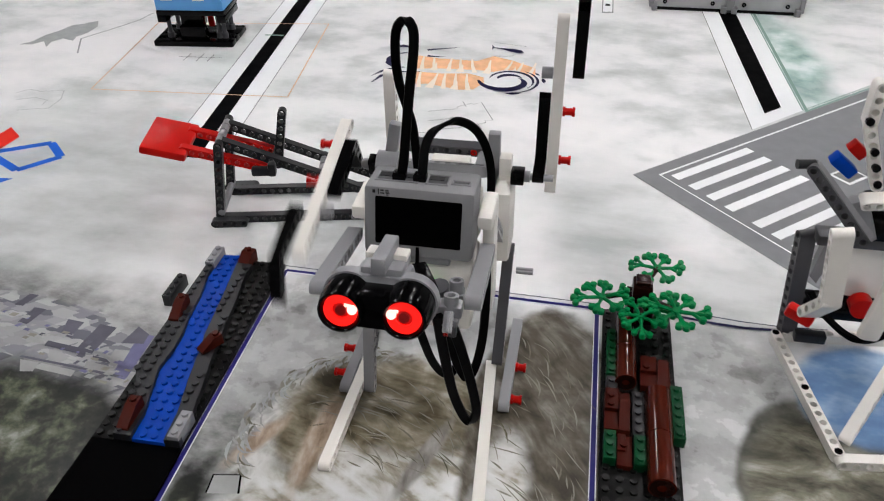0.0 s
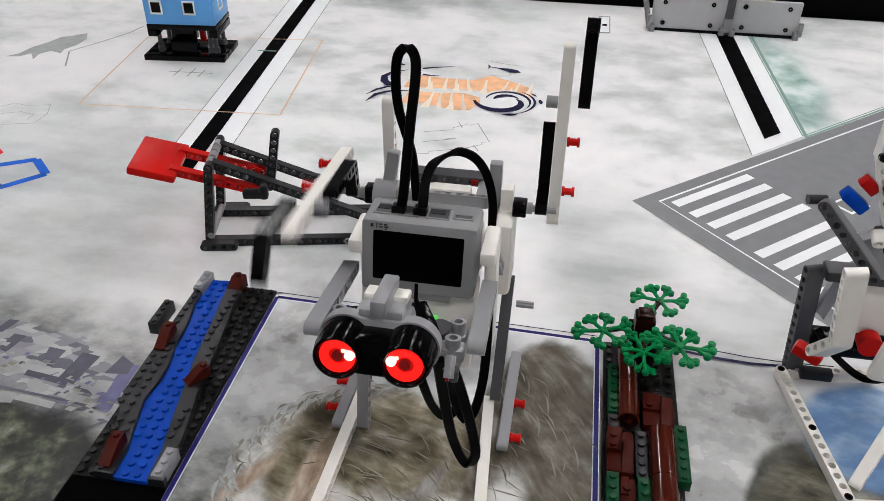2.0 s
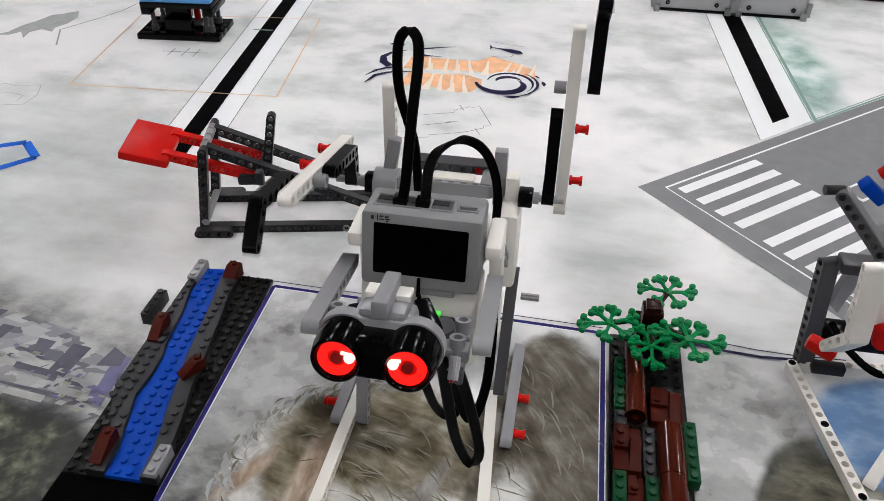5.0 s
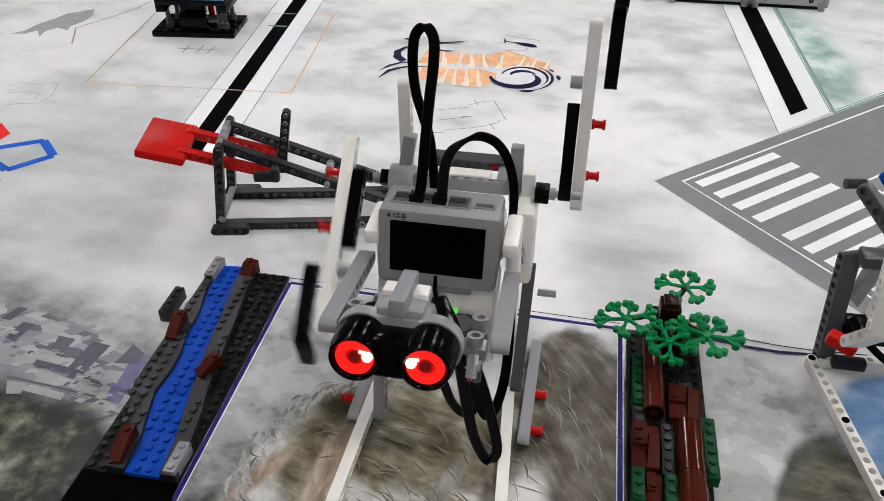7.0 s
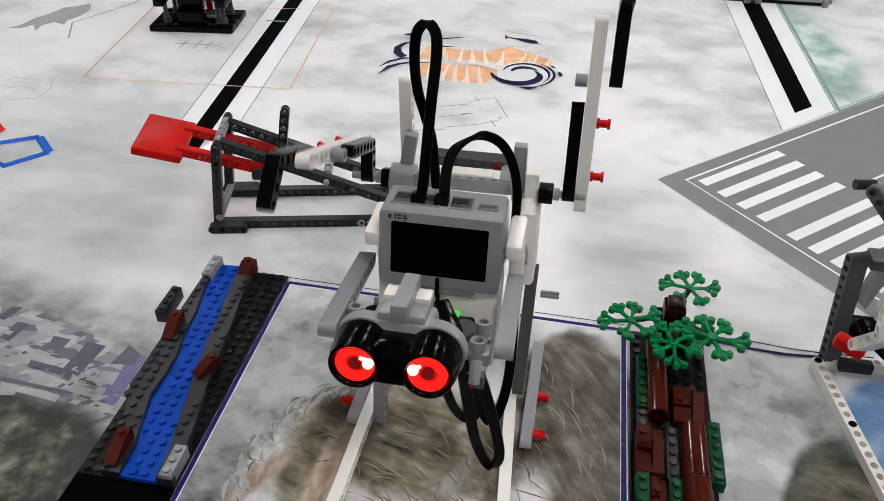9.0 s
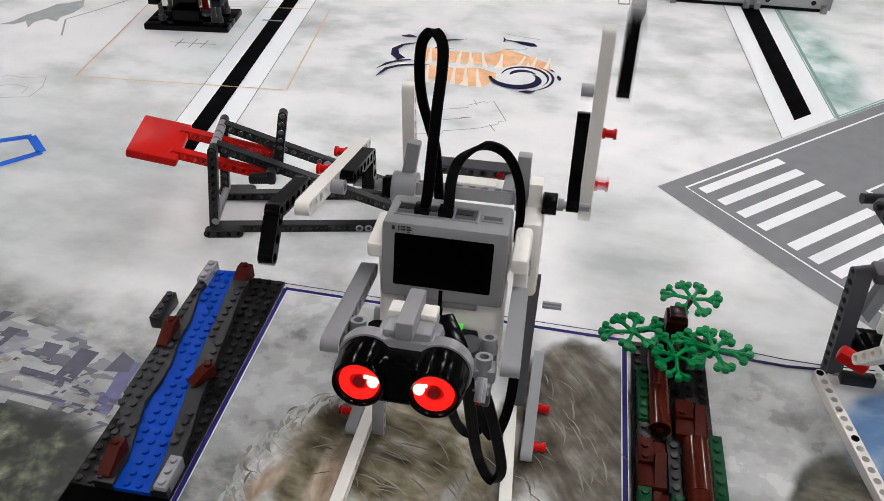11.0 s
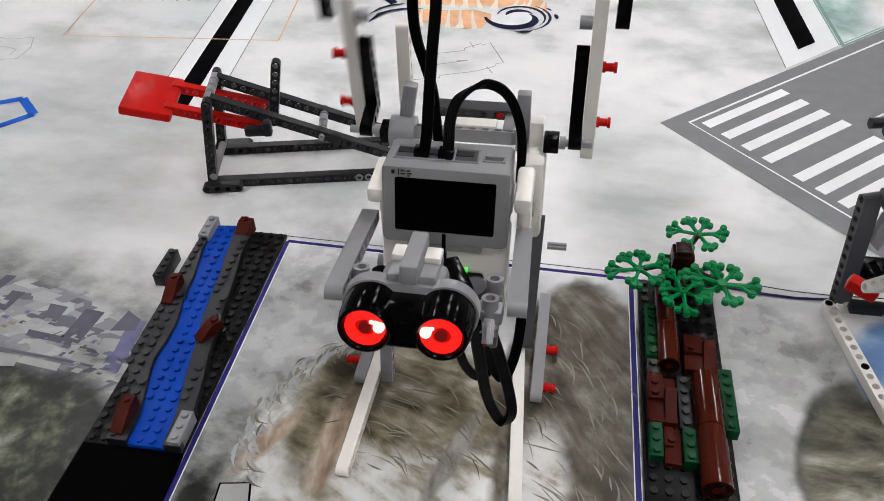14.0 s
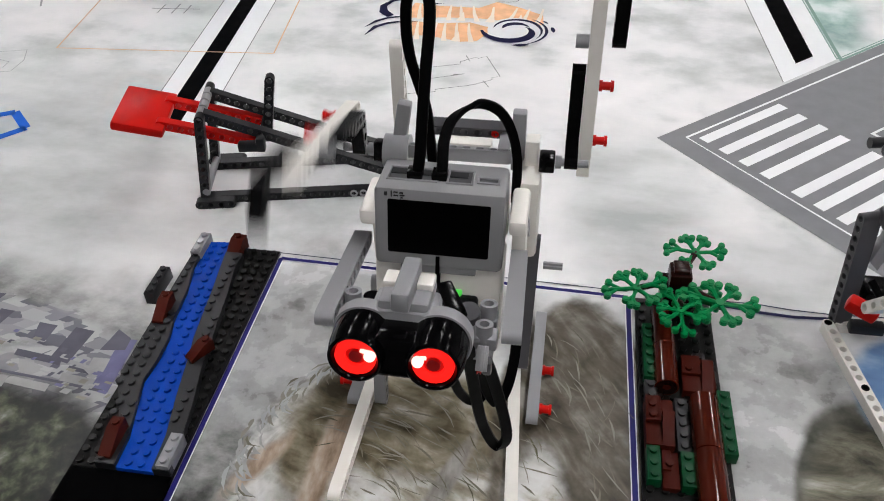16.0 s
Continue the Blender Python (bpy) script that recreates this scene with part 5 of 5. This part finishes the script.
for a in (0.128, 0.136):
    bm = bmesh.new()
    ring(bm, lv(a, -0.0015, 0.0044), lv(a, 0.000, 0.0044), 0.0020, 0.0032, 12)
    part("pin", bm, LGREY, lever)

# ---- white frame model at the road's corner ----
frm = thing("frame_model", (0.235, 0.35, 0), "white holed-beam base with grey posts and a bent white lever", "toy model")
beam("base_beam", (0.2000, 0.4025, 0.0040), (0.2215, 0.2900, 0.0040), (0, 0, 1), WHITE, frm)
beam("base_beam", (0.2080, 0.4050, 0.0040), (0.3200, 0.4150, 0.0040), (0, 0, 1), WHITE, frm)
beam("base_beam", (0.2230, 0.2850, 0.0040), (0.3300, 0.2980, 0.0040), (0, 1, 0), WHITE, frm)
beam("brace", (0.2270, 0.2985, 0.0120), (0.2750, 0.3600, 0.0880), (1, -0.8, 0), WHITE, frm)
beam("post", (0.2085, 0.4080, 0.0080), (0.2030, 0.4110, 0.0920), (1, 0.3, 0), MGREY, frm, thick=0.0060)
bm = bmesh.new()
box(bm, (0.2110, 0.3930, 0.008), (0.2330, 0.4010, 0.0155), 0.001)
part("foot_block", bm, DGREY, frm)
beam("lever", (0.1970, 0.3335, 0.1440), (0.2075, 0.3450, 0.0845), (1, 0, 0.2), WHITE, frm, "bent white lever beam", thick=0.0062)
beam("lever", (0.2075, 0.3450, 0.0840), (0.2025, 0.3600, 0.0630), (1, 0, 0.2), WHITE, frm, thick=0.0062)
bm = bmesh.new()
box(bm, (-0.0096, -0.0050, -0.0044), (0.0096, 0.0050, 0.0044), 0.0022, Matrix.Translation((0.2012, 0.3700, 0.0525)) @ pose(0, 0, 0, 0, 12, -25))
part("grip", bm, RED, frm, "red grip piece")
beam("upper_beam", (0.1935, 0.3935, 0.1550), (0.2330, 0.3830, 0.1130), (1, 0.15, 0.75), LGREY, frm, "grey holed beam leaning over", thick=0.0020)
beam("upper_beam", (0.1895, 0.3925, 0.1545), (0.2290, 0.3820, 0.1105), (0.2, 1, 0.1), MGREY, frm, thick=0.0045)
bm = bmesh.new()
tube(bm, (0.1790, 0.3930, 0.1560), (0.1900, 0.3950, 0.1560), 0.0032, 12)
part("stub_axle", bm, DGREY, frm)
bm = bmesh.new()
box(bm, (-0.0090, -0.0050, -0.0040), (0.0090, 0.0050, 0.0040), 0.0014, Matrix.Translation((0.2085, 0.4000, 0.1545)) @ pose(0, 0, 0, 0, 38, 0))
part("blue_piece", bm, BLUE, frm, "blue rounded piece")
beam("upper_lever", (0.2165, 0.4030, 0.2080), (0.2165, 0.4020, 0.1850), (0, 1, 0.3), WHITE, frm, thick=0.0056)
beam("upper_lever", (0.2165, 0.4020, 0.1850), (0.2315, 0.4000, 0.1430), (0, 1, 0.3), WHITE, frm, thick=0.0056)
for x, z in ((0.2140, 0.1885), (0.2225, 0.1680), (0.2265, 0.1570), (0.2305, 0.1455)):
    bm = bmesh.new()
    tube(bm, (x, 0.3925, z), (x + 0.0004, 0.3965, z - 0.001), 0.0026, 12)
    part("pin", bm, BLACK, frm)
beam("side_lever", (0.2265, 0.3920, 0.1330), (0.2560, 0.3920, 0.1370), (0, 1, 0.3), WHITE, frm, thick=0.0050)
bm = bmesh.new()
box(bm, (0.2320, 0.3960, 0.0990), (0.2750, 0.4200, 0.1280), 0.004)
part("motor_housing", bm, BLACK, frm, "black housing")
bm = bmesh.new()
box(bm, (-0.006, -0.005, -0.0165), (0.006, 0.005, 0.0165), 0.0015, Matrix.Translation((0.2290, 0.3960, 0.1180)) @ pose(0, 0, 0, 0, -24, 0))
part("grey_link", bm, LGREY, frm)
bm = bmesh.new()
box(bm, (-0.006, -0.0038, -0.0038), (0.006, 0.0038, 0.0038), 0.001, Matrix.Translation((0.2150, 0.4020, 0.1650)) @ pose(0, 0, 0, 0, 40, 0))
part("red_piece", bm, RED, frm)
bm = bmesh.new()
box(bm, (0.2080, 0.4000, 0.0900), (0.2760, 0.4160, 0.0985), 0.002)
part("cross_bar", bm, MGREY, frm, "dark grey cross bar")
bm = bmesh.new()
bm.faces.new([bm.verts.new(p) for p in ((0.2120, 0.4060, 0.0600), (0.2180, 0.4060, 0.0540), (0.2255, 0.4060, 0.0900), (0.2160, 0.4060, 0.0900))])
g_ = bmesh.ops.extrude_face_region(bm, geom=bm.faces[:])
bmesh.ops.translate(bm, verts=[v for v in g_["geom"] if isinstance(v, bmesh.types.BMVert)], vec=(0, 0.008, 0))
bmesh.ops.recalc_face_normals(bm, faces=bm.faces[:])
part("grey_panel", bm, LGREY, frm)
bm = bmesh.new()
box(bm, (0.2270, 0.4080, 0.0440), (0.2760, 0.4140, 0.0900), 0.001)
part("back_panel", bm, WHITE, frm, "white panel")
bm = bmesh.new()
box(bm, (0.2140, 0.3980, 0.0270), (0.2700, 0.4200, 0.0400), 0.004)
part("motor_base", bm, BLACK, frm, "black housing")
bm = bmesh.new()
tube(bm, (0.2505, 0.3960, 0.0420), (0.2505, 0.4060, 0.0420), 0.0082, 24)
part("red_wheel", bm, RED, frm)
bm = bmesh.new()
box(bm, (-0.0075, -0.004, -0.030), (0.0075, 0.004, 0.020), 0.004, Matrix.Translation((0.2450, 0.3560, 0.0780)) @ pose(0, 0, 0, 0, 6, 0))
part("white_panel", bm, WHITE, frm, "white curved panel")
cable("hose", [(0.214, 0.40, 0.05), (0.225, 0.385, 0.040), (0.245, 0.37, 0.035), (0.27, 0.37, 0.05)], 0.004, 0.004, RUBBER, frm)
for x, y in ((0.2000, 0.4025), (0.2110, 0.3460), (0.2215, 0.2900)):
    bm = bmesh.new()
    ring(bm, (x, y, 0.0035), (x, y, 0.0082), 0.0012, 0.0026, 12)
    part("pin", bm, BLACK, frm)

# ---- blue house on a black stand ----
house = thing("stilt_house_model", (-0.495, 0.935, 0), "sky blue brick-built house raised on a black stand", "toy model")
HM = Matrix.Translation((-0.4985, 0.9300, 0)) @ pose(0, 0, 0, 0, 0, 6)
bm = bmesh.new()
for lo, hi in (((-0.0555, -0.0310), (0.0555, -0.0130)), ((-0.0555, 0.0040), (0.0555, 0.0360)), ((-0.0555, -0.0128), (-0.0300, 0.0038)), ((-0.0040, -0.0128), (0.0080, 0.0038)), ((0.0390, -0.0128), (0.0555, 0.0038))):
    box(bm, (lo[0], lo[1], 0), (hi[0], hi[1], 0.0075), 0.0006, HM)
part("stand", bm, BLACK, house)
for x in (-0.036, 0.034, 0.041):
    for y in (-0.013, 0.020):
        bm = bmesh.new()
        tube(bm, HM @ Vector((x, y, 0.0075)), HM @ Vector((x, y, 0.0430)), 0.0030, 12)
        tube(bm, HM @ Vector((x, y, 0.0076)), HM @ Vector((x, y, 0.0150)), 0.0046, 14)
        part("stilt", bm, MGREY, house, "grey stilt")
for x in (-0.0385, 0.0445):
    bm = bmesh.new()
    box(bm, (x - 0.006, -0.029, 0.0330), (x + 0.006, 0.030, 0.0429), 0.001, HM)
    part("lug", bm, BLACK, house)
bm = bmesh.new()
box(bm, (-0.018, -0.024, 0.0075), (0.018, -0.012, 0.026), 0.001, HM)
box(bm, (-0.020, -0.010, 0.020), (0.010, 0.012, 0.0430), 0.001, HM)
part("machinery", bm, BLACK, house)
bm = bmesh.new()
box(bm, (-0.0440, -0.030, 0.0430), (0.0500, 0.033, 0.0500), 0.001, HM)
part("floor_plate", bm, BLACK, house)
bm = bmesh.new()
box(bm, (-0.0435, -0.029, 0.0500), (0.0495, 0.032, 0.103), 0.001, HM)
wall_ = part("wall", bm, SKYBLUE, house, "sky blue brick wall")
bm = bmesh.new()
tube(bm, HM @ Vector((0.016, 0.010, 0.0160)), HM @ Vector((0.016, 0.010, 0.043)), 0.0044, 12)
part("red_rod", bm, RED, house)
for x in (-0.0265, 0.0175):
    bm = bmesh.new()
    for lo, hi in (((x - 0.008, 0.0640), (x + 0.008, 0.0660)), ((x - 0.008, 0.0800), (x + 0.008, 0.0820)), ((x - 0.008, 0.0660), (x - 0.0065, 0.0800)), ((x + 0.0065, 0.0660), (x + 0.008, 0.0800))):
        box(bm, (lo[0], -0.0305, lo[1]), (hi[0], -0.0285, hi[1]), 0, HM)
    w_ = part("window", bm, WHITE, house, "white window frame")
    bm = bmesh.new()
    box(bm, (x - 0.0064, -0.0296, 0.0661), (x + 0.0064, -0.0288, 0.0799), 0, HM)
    part("pane", bm, BLACK, w_)
bm = bmesh.new()
for lo, hi in (((-0.008, 0.0640), (0.008, 0.0660)), ((-0.008, 0.0800), (0.008, 0.0820)), ((-0.008, 0.0660), (-0.0065, 0.0800)), ((0.0065, 0.0660), (0.008, 0.0800))):
    box(bm, (0.0490, lo[0], lo[1]), (0.0510, hi[0], hi[1]), 0, HM)
w_ = part("window", bm, WHITE, house, "white window frame")
bm = bmesh.new()
box(bm, (0.0493, -0.0064, 0.0661), (0.0501, 0.0064, 0.0799), 0, HM)
part("pane", bm, SKYBLUE, w_)

# ---- grey barrier at the far end of the lane ----
bar = thing("barrier_model", (0.24, 1.152, 0), "grey brick-built double barrier across the lane", "toy model")
for x0, x1, sk in ((0.1340, 0.2390, 0.0), (0.2500, 0.3440, 0.0)):
    bm = bmesh.new()
    box(bm, (x0, 1.151, 0.004), (x1, 1.159, 0.052), 0.0012)
    part("panel", bm, PGREY, bar)
    for fx in (0.16, 0.82):
        for z in (0.0125, 0.0430):
            bm = bmesh.new()
            x = x0 + (x1 - x0) * fx
            ring(bm, (x, 1.1492, z), (x, 1.1512, z), 0.0010, 0.0032, 14)
            part("pin_socket", bm, BLACK, bar)
    for x in (x1 - 0.0010, x0 - 0.0060):
        bm = bmesh.new()
        box(bm, (x, 1.1440, 0.005), (x + 0.0070, 1.1490, 0.025), 0.001)
        part("bracket", bm, LGREY, bar)
    for x in (x0 - 0.002, x1 - 0.006):
        bm = bmesh.new()
        box(bm, (x, 1.142, 0.0), (x + 0.008, 1.164, 0.010), 0.001)
        part("foot", bm, LGREY, bar)
    bm = bmesh.new()
    box(bm, (x0, 1.1495, 0.0), (x1, 1.1560, 0.0042), 0.0005)
    part("lower_rail", bm, BLACK, bar)
bm = bmesh.new()
box(bm, (0.2390, 1.146, 0.0), (0.2500, 1.160, 0.060), 0.001)
part("hinge_post", bm, MGREY, bar)
bm = bmesh.new()
box(bm, (0.2520, 1.1600, 0.020), (0.3060, 1.1850, 0.074), 0.001)
studs(bm, 0.2520, 1.1620, 6, 2, 0.074)
part("back_box", bm, TAN, bar, "tan box behind the panels")
bm = bmesh.new()
box(bm, (0.2270, 1.1595, 0.010), (0.2515, 1.1760, 0.058), 0.001)
part("back_block", bm, BROWN, bar, "reddish brown block")
bm = bmesh.new()
box(bm, (-0.004, -0.003, 0), (0.004, 0.003, 0.060), 0.0012, Matrix.Translation((0.1330, 1.1640, 0.002)) @ pose(0, 0, 0, 0, -14, 0))
part("side_strut", bm, LGREY, bar)


# ---- what moves ----
# seconds and degrees: 0 points forward, 90 up; a bar starts a new run of turns
RIGHT = """0 96 1.4 96 1.5 70 1.6 -75 1.7 -85 1.8 -215 1.9 -258 2.0 -264 2.1 -266 2.2 -405 2.3 -440 2.4 -495 2.5 -580 2.6 -624 2.7 -615 2.8 -550 2.9 -470 3.0 -420 3.1 -385 3.2 -285 3.3 -266 3.4 -175 3.5 -88 3.6 -66 3.7 0 3.8 90 3.9 96
| 7.7 96 7.8 112 7.9 190 8.0 285 8.1 325 8.2 440 8.3 456 8.4 456 8.5 430 8.6 310 8.7 278 8.8 185 8.9 112 9.0 98 9.1 97 9.2 190 9.3 285 9.4 330 9.5 440 9.6 456 10.0 456 10.1 430 10.2 310 10.3 270 10.4 170 10.5 100 10.6 96 11.0 96 11.1 -40 11.2 -110 11.3 -230 11.4 -262 11.5 -264 11.6 -300 11.7 -400 11.8 -440 11.9 -530 12.0 -622 12.1 -624 12.2 -580 12.3 -520 12.4 -435 12.5 -382 12.6 -290 12.7 -264
| 14.1 96 14.2 120 14.3 180 14.4 285 14.5 342 14.6 445 14.7 456 14.8 456 14.9 425 15.0 300 15.1 275 15.2 135 15.3 98 15.4 96 15.5 115 15.6 258 15.7 295 15.8 350 15.9 425 16.0 455"""
LEFT = """0 -18 0.1 5 0.2 62 0.3 88 0.4 120 0.5 215 0.6 308 0.7 332 0.8 365 0.9 366 1.0 285 1.1 210 1.2 115 1.3 85 1.4 14 1.5 10 1.9 10 2.0 2 2.1 -20 2.2 -52 2.3 -140 2.4 -250 2.5 -275 2.6 -346 2.7 -330 2.8 -280 2.9 -255 3.0 -155 3.1 -55 3.2 -10 3.3 14 3.4 -32 3.5 -104 3.6 -170 3.7 -265 3.8 -310 3.9 -385 4.0 -462 4.1 -530 4.2 -615 4.3 -640 4.4 -706 4.5 -710 5.0 -710
5.1 -740 5.2 -775 5.3 -870 5.4 -970 5.5 -995 5.6 -1066 5.7 -1070 6.1 -1070 6.2 -1088 6.3 -1100 6.4 -1088 6.5 -1035 6.6 -996 6.7 -970 6.8 -865 6.9 -800 7.0 -766 7.1 -730 7.2 -716 7.3 -750 7.4 -785 7.5 -890 7.6 -1000 7.7 -1032 7.8 -1070 8.3 -1070 8.4 -1098 8.5 -1127 8.6 -1180 8.7 -1250 8.8 -1355 8.9 -1390 9.0 -1420 9.1 -1400 9.2 -1355
9.3 -1330 9.4 -1230 9.5 -1135 9.6 -1090 9.7 -1070 10.2 -1070 10.3 -1105 10.4 -1200 10.5 -1320 10.6 -1360 10.7 -1430 11.0 -1430 11.1 -1410 11.2 -1370 11.3 -1355 11.4 -1440 11.5 -1474 11.6 -1515 11.7 -1550 11.8 -1695 11.9 -1718 12.0 -1802 12.1 -1822 12.2 -1855 12.3 -1940 12.4 -2055 12.5 -2070 12.6 -2160 12.7 -2178 12.8 -2168 12.9 -2112 13.0 -2072 13.1 -2052 13.2 -1950 13.3 -1860 13.4 -1835 13.5 -1814 13.6 -1796 13.7 -1824 13.8 -1890 13.9 -1985 14.0 -2080 14.1 -2115 14.2 -2152 14.7 -2150 14.8 -2176 14.9 -2200 15.0 -2300 15.1 -2395 15.2 -2440 15.3 -2516 15.4 -2495 15.5 -2466 15.6 -2405 15.7 -2330 15.8 -2230 15.9 -2182 16.0 -2149"""


def swing(text):
    out = []
    for run in text.split("|"):
        v = [float(a) for a in run.split()]
        keys = list(zip(v[0::2], v[1::2]))
        for (t0, a0), (t1, a1) in zip(keys, keys[1:]):
            k = max(1, math.ceil(abs(a1 - a0) / 50))
            out += [(t0 + (t1 - t0) * i / k, a0 + (a1 - a0) * i / k) for i in range(k)]
        out.append(keys[-1])
    return out


def motions():
    for ob, x, text, trim in ((arm_r, 0.0020, RIGHT, 0), (arm_l, -0.0930, LEFT, 3)):
        at = Vector((x, HUB_Y, HUB_Z)) - ROBOT
        walk(ob, [(t, pose(*at, -a - trim, 0, 0)) for t, a in swing(text)])


motions()
